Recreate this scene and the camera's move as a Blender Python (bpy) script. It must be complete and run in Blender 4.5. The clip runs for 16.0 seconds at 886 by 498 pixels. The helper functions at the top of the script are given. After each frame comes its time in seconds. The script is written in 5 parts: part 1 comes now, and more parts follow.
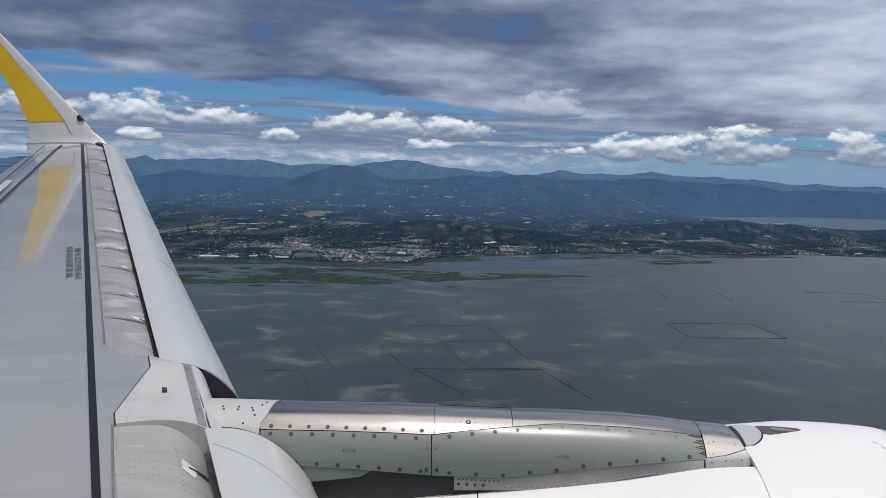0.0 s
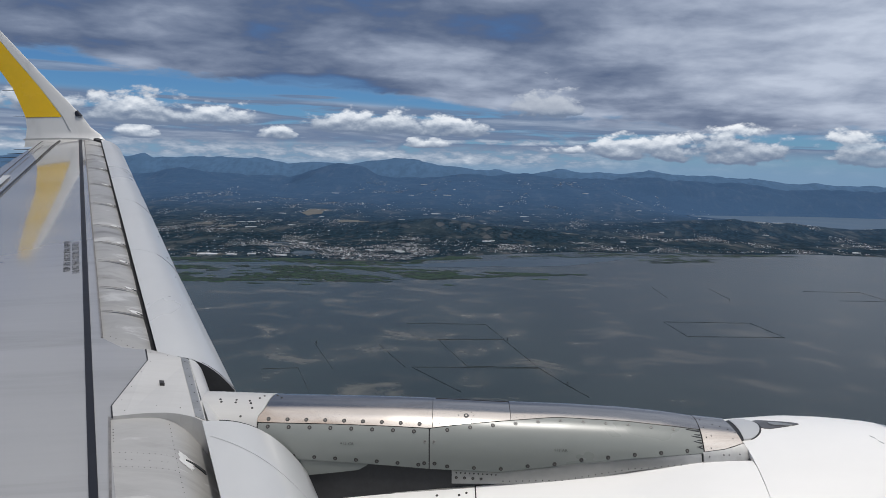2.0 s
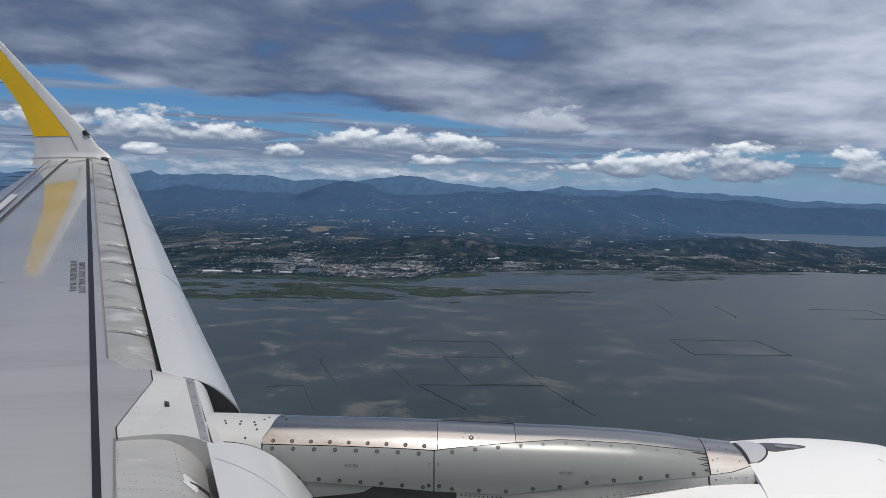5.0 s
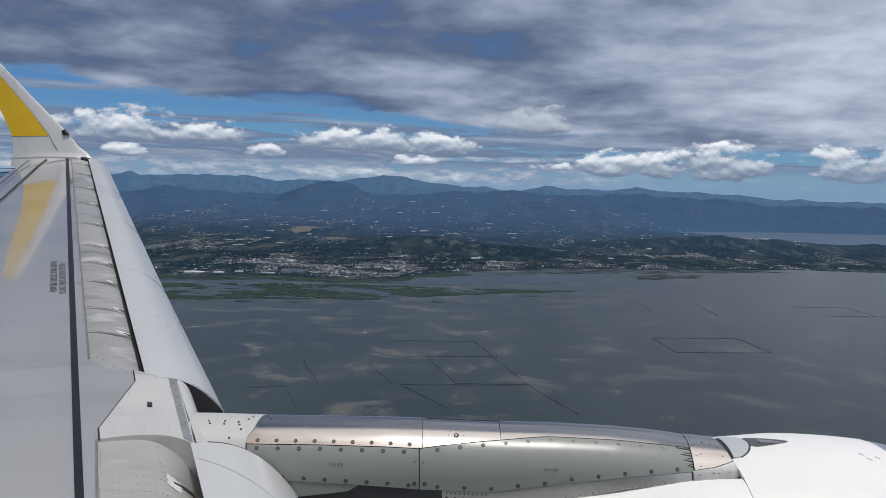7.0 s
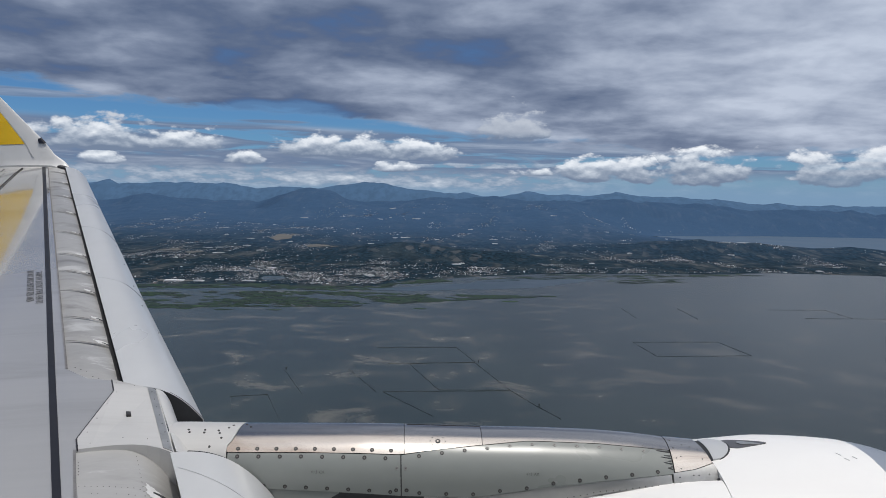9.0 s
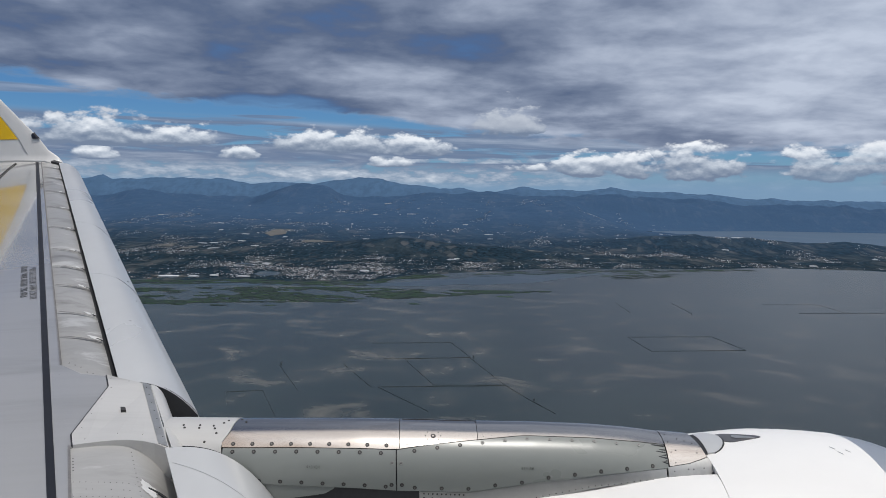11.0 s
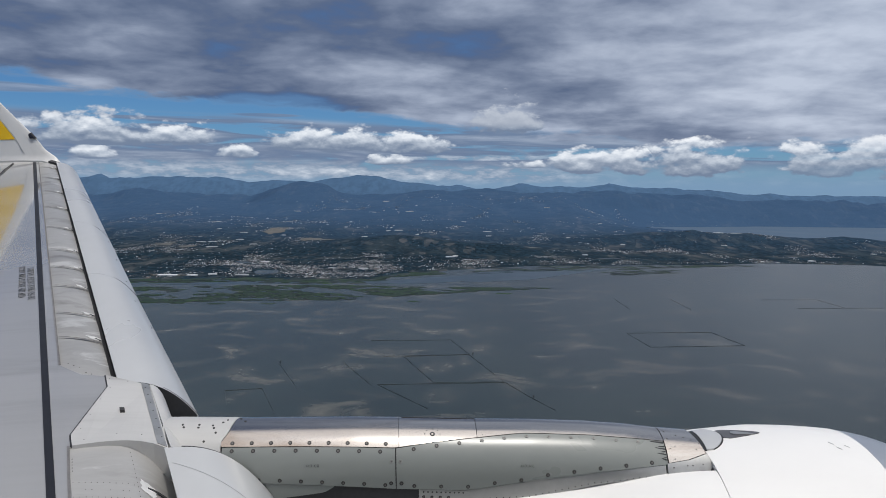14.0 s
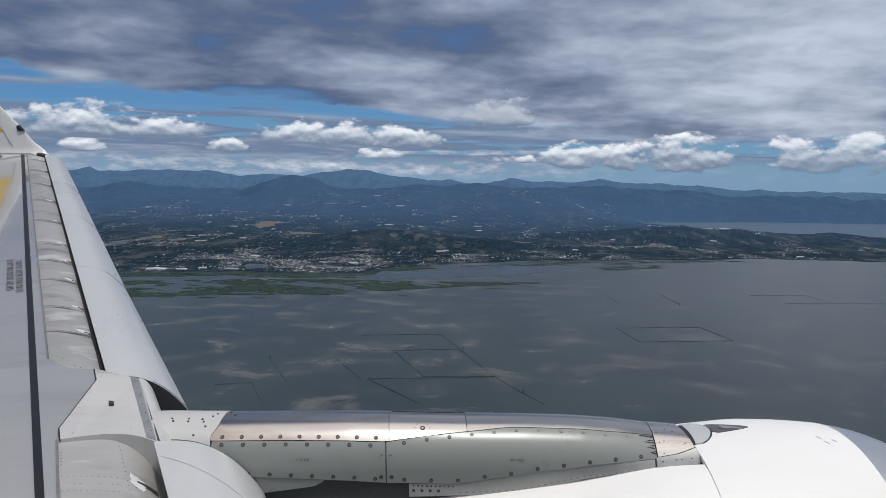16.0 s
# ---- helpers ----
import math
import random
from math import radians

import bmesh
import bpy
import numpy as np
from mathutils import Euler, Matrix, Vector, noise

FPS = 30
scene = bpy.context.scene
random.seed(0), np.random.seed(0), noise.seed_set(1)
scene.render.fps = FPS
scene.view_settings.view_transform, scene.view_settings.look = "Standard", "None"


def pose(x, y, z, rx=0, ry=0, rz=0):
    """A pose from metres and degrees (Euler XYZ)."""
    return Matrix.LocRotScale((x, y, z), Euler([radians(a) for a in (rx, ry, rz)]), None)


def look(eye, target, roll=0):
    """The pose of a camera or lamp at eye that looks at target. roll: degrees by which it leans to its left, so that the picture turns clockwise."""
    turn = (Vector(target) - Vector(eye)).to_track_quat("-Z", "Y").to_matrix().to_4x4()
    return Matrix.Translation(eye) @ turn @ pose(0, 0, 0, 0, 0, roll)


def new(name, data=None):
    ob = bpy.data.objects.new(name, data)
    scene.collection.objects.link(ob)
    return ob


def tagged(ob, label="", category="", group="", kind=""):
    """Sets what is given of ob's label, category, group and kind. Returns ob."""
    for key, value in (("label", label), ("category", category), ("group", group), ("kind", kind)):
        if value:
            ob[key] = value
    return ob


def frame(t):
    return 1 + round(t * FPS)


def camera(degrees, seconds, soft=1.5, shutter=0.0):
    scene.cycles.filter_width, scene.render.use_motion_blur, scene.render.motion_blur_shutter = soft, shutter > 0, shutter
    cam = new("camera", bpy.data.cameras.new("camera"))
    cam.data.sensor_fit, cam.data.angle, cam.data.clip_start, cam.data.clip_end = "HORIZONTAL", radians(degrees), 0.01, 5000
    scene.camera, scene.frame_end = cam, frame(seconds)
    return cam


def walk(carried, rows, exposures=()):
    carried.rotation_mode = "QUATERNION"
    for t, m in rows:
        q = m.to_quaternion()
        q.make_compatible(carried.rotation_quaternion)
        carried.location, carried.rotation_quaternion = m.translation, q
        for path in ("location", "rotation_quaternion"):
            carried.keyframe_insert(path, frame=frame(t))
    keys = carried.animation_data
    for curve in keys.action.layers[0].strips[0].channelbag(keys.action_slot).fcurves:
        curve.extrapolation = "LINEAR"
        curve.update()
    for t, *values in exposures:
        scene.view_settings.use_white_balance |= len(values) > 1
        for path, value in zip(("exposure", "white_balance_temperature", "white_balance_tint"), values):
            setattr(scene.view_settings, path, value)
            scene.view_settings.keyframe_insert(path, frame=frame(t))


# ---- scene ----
# ---- camera and its walk ----
cam = camera(57.0, 16.0, soft=0.85)
ROWS = (
    (0, -0.000, 0.000, 150.000, 84.830, -1.508, 2.872),
    (0.5, -0.000, 0.003, 149.988, 84.701, -1.596, 2.847),
    (1, -0.002, -0.003, 149.979, 84.459, -1.623, 2.775),
    (1.5, 0.003, 0.004, 149.976, 84.405, -1.627, 2.813),
    (2, 0.001, 0.005, 149.971, 84.719, -1.654, 2.770),
    (2.5, 0.004, -0.001, 149.980, 85.209, -1.644, 2.913),
    (3, -0.002, -0.005, 149.994, 85.722, -1.668, 3.030),
    (3.5, -0.002, 0.003, 149.994, 86.044, -1.678, 3.151),
    (4, 0.002, 0.001, 149.997, 86.013, -1.680, 3.174),
    (6.5, -0.001, -0.001, 149.987, 85.859, -1.602, 2.598),
    (7, -0.005, -0.001, 149.985, 85.935, -1.504, 1.932),
    (7.5, 0.004, -0.009, 149.984, 86.063, -1.207, 1.400),
    (8, -0.002, -0.008, 149.980, 86.477, -1.167, 0.907),
    (8.5, -0.000, -0.005, 149.986, 86.478, -1.134, 0.697),
    (9, 0.003, -0.009, 149.983, 86.407, -1.128, 0.598),
    (9.5, 0.004, -0.001, 149.983, 86.488, -1.137, 0.586),
    (10, 0.003, -0.005, 149.984, 86.329, -1.099, 0.506),
    (12.5, 0.002, -0.007, 149.973, 85.840, -1.150, 0.000),
    (13, 0.002, -0.009, 149.974, 85.714, -1.124, 0.118),
    (13.5, 0.006, -0.002, 149.975, 85.862, -0.869, 0.264),
    (14, 0.005, -0.004, 149.985, 85.894, -0.735, 0.118),
    (14.5, 0.001, -0.006, 149.993, 85.831, -0.676, -0.037),
    (15, 0.001, 0.005, 149.989, 85.728, -0.772, -0.068),
    (15.5, 0.002, 0.000, 149.983, 85.600, -0.918, -0.248),
    (16, 0.003, -0.003, 149.983, 85.519, -0.984, -0.535),
)
walk(cam, [(t, pose(x, y, z, rx, ry, rz)) for t, x, y, z, rx, ry, rz in ROWS],
     exposures=[(0.0, 0.0), (2.5, -0.04), (4.0, -0.05), (6.5, 0.0), (16.0, 0.0)])

# ---- sky, sun ----
SUN_UP, SUN_ROUND = radians(72), radians(150)      # height, and bearing clockwise from +y


class Nodes:
    """Short hand for building a node tree."""

    def __init__(self, tree):
        self.tree = tree
        tree.nodes.clear()

    def add(self, kind, ins=()):
        n = self.tree.nodes.new(kind)
        for k, v in dict(ins).items():
            self.put(n.inputs[k], v)
        return n

    def put(self, socket, v):
        if isinstance(v, bpy.types.NodeSocket):
            self.tree.links.new(v, socket)
        elif isinstance(v, bpy.types.Node):
            self.tree.links.new(v.outputs[0], socket)
        else:
            if isinstance(v, tuple) and len(v) == 3 and socket.type == "RGBA":
                v = (*v, 1)
            socket.default_value = v

    def math(self, op, a, b=0.0, c=0.0):
        n = self.tree.nodes.new("ShaderNodeMath")
        n.operation = op
        self.put(n.inputs[0], a)
        self.put(n.inputs[1], b)
        self.put(n.inputs[2], c)
        return n.outputs[0]

    def noise(self, vec, scale, detail=6, rough=0.55, lac=2.0, distort=0.0):
        return self.add("ShaderNodeTexNoise", {"Vector": vec, "Scale": scale, "Detail": detail, "Roughness": rough,
                                               "Lacunarity": lac, "Distortion": distort}).outputs["Fac"]

    def ramp(self, v, lo, hi, a=0.0, b=1.0, smooth=True):
        n = self.add("ShaderNodeMapRange", {"Value": v, "From Min": lo, "From Max": hi, "To Min": a, "To Max": b})
        n.interpolation_type = "SMOOTHSTEP" if smooth else "LINEAR"
        return n.outputs[0]

    def mix(self, f, a, b, blend="MIX"):
        n = self.add("ShaderNodeMix")
        n.data_type, n.blend_type = "RGBA", blend
        self.put(n.inputs[0], f)
        self.put(n.inputs[6], a)
        self.put(n.inputs[7], b)
        return n.outputs[2]

    def colours(self, v, stops):
        n = self.add("ShaderNodeValToRGB", {"Fac": v})
        e = n.color_ramp.elements
        while len(e) < len(stops):
            e.new(0.5)
        for s, (p, c) in zip(e, stops):
            s.position, s.color = p, (*c, 1)
        return n.outputs[0]


world = bpy.data.worlds.new("sky")
scene.world = world
world.use_nodes = True
N = Nodes(world.node_tree)
way = N.add("ShaderNodeTexCoord").outputs["Generated"]
split = N.add("ShaderNodeSeparateXYZ", {"Vector": way})
dx, dy, dz = split.outputs
el = N.math("MULTIPLY", N.math("ARCSINE", dz), 57.2958)             # degrees over the horizon
az = N.math("MULTIPLY", N.math("ARCTAN2", dx, dy), 57.2958)         # degrees to the right of +y
sky = N.add("ShaderNodeTexSky")
sky.sky_type, sky.sun_disc, sky.sun_elevation, sky.sun_rotation = "NISHITA", False, SUN_UP, SUN_ROUND
sky.altitude, sky.air_density, sky.dust_density, sky.ozone_density = 800, 1.0, 0.15, 3.0


def table(v, lo, hi, stops):
    """A smooth line through (value, height) stations; heights from 0 to 10."""
    n = N.add("ShaderNodeValToRGB", {"Fac": N.ramp(v, lo, hi, smooth=False)})
    n.color_ramp.interpolation = "EASE"
    e = n.color_ramp.elements
    while len(e) < len(stops):
        e.new(0.5)
    for q, (p, h) in zip(e, stops):
        q.position, q.color = (p - lo) / (hi - lo), (h / 10, h / 10, h / 10, 1)
    return N.math("MULTIPLY", n.outputs[0], 10.0)


def bulge(a0, e0, w, h, e):
    """One at a bearing and height, falling to nought at that half width and half height."""
    da, de = N.math("DIVIDE", N.math("SUBTRACT", az, a0), w), N.math("DIVIDE", N.math("SUBTRACT", e, e0), h)
    return N.math("SUBTRACT", 1.0, N.math("ADD", N.math("MULTIPLY", da, da), N.math("MULTIPLY", de, de)))


def at_angles(fa, fe, z, up=0.0):
    return N.add("ShaderNodeCombineXYZ", {"X": N.math("MULTIPLY", az, fa), "Y": N.math("MULTIPLY", N.math("ADD", el, up), fe), "Z": z}).outputs[0]


def billow(vec, scale, rough=0.55):
    """Rounded lobes upon lobes."""
    n = N.add("ShaderNodeTexVoronoi", {"Vector": vec, "Scale": scale, "Detail": 3.0, "Roughness": rough, "Lacunarity": 2.3})
    n.feature, n.normalize = "SMOOTH_F1", True
    n.inputs["Smoothness"].default_value = 0.35
    return N.math("SUBTRACT", 1.0, n.outputs["Distance"])


# grey deck of cloud, flat overhead, so that it draws together towards the horizon
flat = N.math("ADD", N.math("MAXIMUM", dz, 0.0), 0.17)
deck_at = N.add("ShaderNodeCombineXYZ", {"X": N.math("DIVIDE", dx, flat), "Y": N.math("DIVIDE", dy, flat), "Z": 0.37}).outputs[0]
deck_big = N.noise(deck_at, 1.25, 4, 0.48, 2.1, 0.1)
deck_fine = N.noise(deck_at, 3.6, 6, 0.52, 2.1, 0.15)
deck_mix = N.math("ADD", N.math("MULTIPLY", deck_big, 0.50), N.math("MULTIPLY", deck_fine, 0.44))
deck_mix = N.math("ADD", deck_mix, 0.03)
# lighter and darker fields of the deck: bearing, height, half width, half height, weight
for a0, e0, w, h, amount in ((-20.5, 6.8, 8, 1.2, 0.10), (-4.0, 7.2, 8, 1.6, 0.11), (12, 8.6, 12, 2.4, 0.06), (24, 7.2, 14, 3.6, 0.07), (16, 13.5, 12, 2.0, 0.04), (-26, 8.8, 7, 1.2, 0.03),
                             (-8.5, 12.2, 5, 1.2, -0.13), (-4.5, 10.0, 9, 1.5, -0.07), (3.3, 10.3, 7, 1.6, -0.07), (-15, 9.0, 10, 1.5, -0.05), (9.2, 6.7, 5, 1.1, -0.12), (-11, 5.9, 9, 0.7, -0.13), (-16, 11.3, 9, 1.5, -0.09), (17, 10.4, 7, 0.9, -0.06), (-27, 7.4, 6, 0.8, -0.10)):
    deck_mix = N.math("ADD", deck_mix, N.math("MULTIPLY", N.math("MAXIMUM", bulge(a0, e0, w, h, el), 0.0), amount))
deck_mix = N.math("ADD", deck_mix, N.math("MULTIPLY", N.math("SUBTRACT", N.math("MINIMUM", N.math("MAXIMUM", az, -35.0), 35.0), 4.0), 0.0030))
# the deck's lower rim falls from left to right
rim = N.math("SUBTRACT", el, table(az, -40, 40, ((-40, 8.0), (-28.5, 6.75), (-23, 5.95), (-16, 5.6), (-9.5, 5.35), (-4, 4.7), (2, 4.3), (9, 3.6), (15, 3.0), (40, 2.8))))
rim = N.math("ADD", rim, N.math("MULTIPLY", N.math("SUBTRACT", N.noise(at_angles(0.22, 0.9, 1.7), 1.0, 7, 0.56, 2.0, 0.3), 0.5), 2.3))
rim_in = N.ramp(rim, -0.15, 0.50)
hole = N.ramp(deck_mix, 0.20, 0.37)
deck = N.math("MULTIPLY", rim_in, N.math("ADD", N.math("MULTIPLY", hole, 0.40), 0.60))
deck_tone = N.colours(deck_mix, ((0.28, (0.052, 0.100, 0.225)), (0.38, (0.118, 0.155, 0.240)), (0.48, (0.200, 0.240, 0.330)), (0.58, (0.34, 0.385, 0.48)), (0.72, (0.54, 0.585, 0.675))))
# thin dark streaks under the deck
streak = N.noise(at_angles(0.085, 1.05, 2.2), 1.15, 7, 0.56, 2.0, 0.35)
streak_low = table(az, -40, 40, ((-40, 5.0), (-26, 4.7), (-14, 4.75), (-4, 4.5), (6, 4.2), (16, 3.4), (40, 3.2)))
streak_in = N.math("MULTIPLY", N.ramp(streak, 0.38, 0.50, 0.0, 0.95), N.math("MULTIPLY", N.ramp(el, 1.2, 2.2), N.ramp(N.math("SUBTRACT", el, streak_low), 0.35, -0.25)))
# a long streak or two high in the clear gap
wisp = N.math("ADD", N.math("MAXIMUM", bulge(-28.5, 6.0, 4.5, 0.35, el), bulge(-12.5, 4.95, 3.0, 0.16, el)), N.math("MULTIPLY", N.math("SUBTRACT", streak, 0.5), 2.0))
streak_in = N.math("MAXIMUM", streak_in, N.ramp(wisp, 0.0, 0.7, 0.0, 0.85))
streak_tone = N.colours(streak, ((0.43, (0.125, 0.185, 0.30)), (0.55, (0.175, 0.225, 0.325)), (0.72, (0.36, 0.41, 0.50))))
# heaped clouds standing over the hills: bearing, height of the flat base, half width, height of the heap
HEAPS = ((-23.6, 3.15, 5.6, 1.75), (-18.4, 3.1, 3.2, 1.25), (-28.5, 3.4, 4.0, 1.5), (-8.0, 2.95, 5.6, 1.5), (-2.2, 2.85, 3.0, 1.25), (-14.4, 2.2, 1.7, 0.95), (-23.3, 1.9, 1.6, 0.7), (-3.8, 1.85, 1.9, 0.6),
         (4.4, 4.55, 2.6, 1.9), (11.6, 1.65, 4.8, 1.45), (17.0, 1.75, 3.7, 2.3), (25.6, 1.65, 4.9, 1.9), (34, 1.7, 5.0, 1.6), (5.5, 1.75, 1.6, 0.6))


def heap_density(up):
    """How thick the heaped clouds are that many degrees higher, and how high in their heap."""
    e = N.math("ADD", el, up)
    env, rise = -3.0, 0.0
    for a0, base, w, h in HEAPS:
        da = N.math("DIVIDE", N.math("SUBTRACT", az, a0), w)
        de = N.math("DIVIDE", N.math("SUBTRACT", e, base), h)
        de2 = N.math("MAXIMUM", de, N.math("MULTIPLY", de, -3.6))
        one = N.math("SUBTRACT", 1.0, N.math("ADD", N.math("POWER", N.math("ABSOLUTE", da), 2.6), N.math("POWER", de2, 1.7)))
        more = N.math("GREATER_THAN", one, env)
        rise = N.math("ADD", N.math("MULTIPLY", de, more), N.math("MULTIPLY", rise, N.math("SUBTRACT", 1.0, more)))
        env = N.math("MAXIMUM", env, one)
    lobes, fine = billow(at_angles(0.50, 0.86, 5.1, up), 1.0, 0.52), N.noise(at_angles(0.36, 0.8, 6.3, up), 1.2, 5, 0.45, 2.1, 0.2)
    v = N.math("ADD", N.math("MULTIPLY", env, 0.46), N.math("ADD", N.math("MULTIPLY", N.math("SUBTRACT", lobes, 0.68), 1.55), N.math("MULTIPLY", N.math("SUBTRACT", fine, 0.5), 1.45)))
    return N.math("SUBTRACT", v, 0.06), rise


heap_v, heap_rise = heap_density(0.0)
heap_over = heap_density(0.30)[0]
heap_in = N.math("MULTIPLY", N.ramp(heap_v, -0.02, 0.24), N.ramp(az, 20.0, 26.0, 1.0, 0.85))
heap_lit = N.math("ADD", N.math("MULTIPLY", N.math("SUBTRACT", heap_v, heap_over), 0.72), N.math("MULTIPLY", heap_rise, 0.50))
heap_tone = N.colours(N.math("ADD", heap_lit, 0.215), ((0.05, (0.185, 0.235, 0.325)), (0.28, (0.30, 0.35, 0.43)), (0.48, (0.50, 0.545, 0.61)), (0.72, (0.80, 0.82, 0.845)), (0.9, (0.93, 0.93, 0.93))))
heap_tone = N.mix(N.math("MULTIPLY", N.ramp(el, 4.2, 4.8), 0.75), heap_tone, (0.46, 0.49, 0.55))
# small broken clouds low over the land
low = N.math("ADD", N.math("MULTIPLY", billow(at_angles(0.55, 1.6, 8.3), 1.0), 0.55), N.math("MULTIPLY", N.noise(at_angles(0.30, 1.3, 3.3), 1.0, 8, 0.6, 2.1, 0.3), 0.55))
low_in = N.math("MULTIPLY", N.ramp(low, 0.54, 0.68), N.math("MULTIPLY", N.math("MULTIPLY", N.ramp(el, 0.3, 1.0, 0.15, 1.0), N.ramp(az, 14.0, 4.0, 0.15, 1.0)), N.ramp(el, 3.5, 2.6)))
low_tone = N.colours(low, ((0.54, (0.175, 0.25, 0.36)), (0.64, (0.26, 0.33, 0.43)), (0.74, (0.43, 0.49, 0.57)), (0.86, (0.75, 0.77, 0.80))))
clear = N.add("ShaderNodeBackground", {"Color": N.mix(1.0, sky.outputs[0], (0.46, 0.78, 1.16), "MULTIPLY"), "Strength": 0.062})
cloud = N.mix(low_in, (0.20, 0.315, 0.465), low_tone)
cloud = N.mix(streak_in, cloud, streak_tone)
cloud = N.mix(deck, cloud, deck_tone)
cloud = N.mix(heap_in, cloud, heap_tone)
cloud = N.mix(1.0, cloud, (0.965, 1.0, 1.05), "MULTIPLY")


def cover(*parts):
    left = 1.0
    for p in parts:
        left = N.math("MULTIPLY", left, N.math("SUBTRACT", 1.0, p))
    return N.math("SUBTRACT", 1.0, left)


haze = N.ramp(el, 2.6, 0.4, 0.0, 0.85)
# thin bright cloud overhead round the sun, unseen, added for the pylon's light band
near_sun = N.add("ShaderNodeVectorMath", {0: way, 1: (math.cos(SUN_UP) * math.sin(SUN_ROUND), math.cos(SUN_UP) * math.cos(SUN_ROUND), math.sin(SUN_UP))})
near_sun.operation = "DOT_PRODUCT"
glow = N.ramp(near_sun.outputs["Value"], 0.78, 0.90, 0.0, 2.0)
cloud = N.mix(1.0, cloud, N.mix(glow, (0.0, 0.0, 0.0), (1.0, 0.93, 0.84)), "ADD")
clouds = N.add("ShaderNodeBackground", {"Color": cloud, "Strength": 1.0})
both = N.add("ShaderNodeMixShader", {0: cover(low_in, streak_in, heap_in, deck, haze), 1: clear, 2: clouds})
N.add("ShaderNodeOutputWorld", {"Surface": both})

sun_data = bpy.data.lights.new("sun", "SUN")
sun_data.energy, sun_data.angle, sun_data.color = 1.9, radians(0.8), (1.0, 0.96, 0.90)
sun = new("sun", sun_data)
toward = Vector((math.cos(SUN_UP) * math.sin(SUN_ROUND), math.cos(SUN_UP) * math.cos(SUN_ROUND), math.sin(SUN_UP)))
sun.matrix_world = look((0, 0, 400), Vector((0, 0, 400)) - toward)


# ---- materials ----
def surface(name, base, rough=0.5, metal=0.0, vary=0.12, scale=3.0, bump=0.0, bump_scale=60.0, coat=0.0, tint=None, tint_scale=0.6,
            tint_amount=0.5, stretch=(1, 1, 1), streak=0.0, random_tone=0.0, chafe=None):
    """A procedural surface: two scales of tone, an optional stain colour, fine relief."""
    m = bpy.data.materials.new(name)
    m.use_nodes = True
    k = Nodes(m.node_tree)
    at = k.add("ShaderNodeTexCoord").outputs["Object"]
    at = k.add("ShaderNodeMapping", {"Vector": at, "Scale": stretch}).outputs[0]
    big, small = k.noise(at, scale, 5, 0.6), k.noise(at, scale * 9, 6, 0.65)
    tone = k.math("ADD", k.math("MULTIPLY", big, 0.6), k.math("MULTIPLY", small, 0.4))
    lo, hi = [c * (1 - vary) for c in base], [min(1, c * (1 + vary)) for c in base]
    colour = k.mix(k.ramp(tone, 0.3, 0.7), tuple(lo), tuple(hi))
    if tint:
        stain = k.noise(at, tint_scale, 7, 0.62, 2.0, 0.6)
        colour = k.mix(k.ramp(stain, 0.48, 0.72, 0.0, tint_amount), colour, tint)
    if chafe:
        # pale rubbed patches with soft ragged edges
        rub = k.noise(at, chafe[1], 8, 0.6, 2.0, 0.9)
        colour = k.mix(k.ramp(rub, chafe[2], chafe[2] + 0.09, 0.0, 0.8), colour, chafe[0])
    if random_tone:
        rnd = k.add("ShaderNodeObjectInfo").outputs["Random"]
        f = k.ramp(rnd, 0, 1, 1 - random_tone, 1 + random_tone, False)
        colour = k.mix(1.0, colour, k.add("ShaderNodeCombineColor", {0: f, 1: f, 2: f}).outputs[0], "MULTIPLY")
    r = k.ramp(big, 0.3, 0.7, max(0.02, rough - 0.04), min(1, rough + 0.05))
    b = k.add("ShaderNodeBsdfPrincipled", {"Base Color": colour, "Roughness": r, "Metallic": metal, "Coat Weight": coat, "Coat Roughness": 0.06, "Coat IOR": 1.5 + 0.25 * (coat > 0.9)})
    if bump:
        h = k.noise(at, bump_scale, 4, 0.6)
        b.inputs["Normal"].default_value = (0, 0, 0)
        k.put(b.inputs["Normal"], k.add("ShaderNodeBump", {"Strength": bump, "Distance": 0.01, "Height": h}).outputs[0])
    k.add("ShaderNodeOutputMaterial", {"Surface": b})
    return m


wing_paint = surface("wing_grey_paint", (0.352, 0.348, 0.34), 0.14, 0, 0.04, 0.7, coat=1.0, tint=(0.225, 0.218, 0.208), tint_scale=1.1, tint_amount=0.7, stretch=(0.09, 1.4, 1))
white_paint = surface("white_gloss_paint", (0.80, 0.79, 0.77), 0.48, 0, 0.02, 0.8, coat=0.05, tint=(0.74, 0.72, 0.68), tint_scale=0.5, tint_amount=0.3, stretch=(0.4, 1, 1))
fairing_paint = surface("fairing_off_white_paint", (0.485, 0.48, 0.468), 0.36, 0, 0.05, 1.2, coat=0.1, tint=(0.29, 0.28, 0.27), tint_scale=1.1, tint_amount=0.6, stretch=(0.3, 2.4, 1))
nose_paint = surface("nose_grey_paint", (0.325, 0.32, 0.31), 0.34, 0, 0.12, 1.2, coat=0.15, tint=(0.15, 0.142, 0.132), tint_scale=1.7, tint_amount=0.9, stretch=(0.7, 1.7, 1), random_tone=0.06, chafe=((0.52, 0.52, 0.51), 2.6, 0.575))
slat_paint = surface("slat_grey_paint", (0.50, 0.505, 0.505), 0.30, 0, 0.03, 0.5, coat=0.25, tint=(0.40, 0.398, 0.39), tint_scale=0.5, tint_amount=0.25, stretch=(1.6, 0.5, 1))
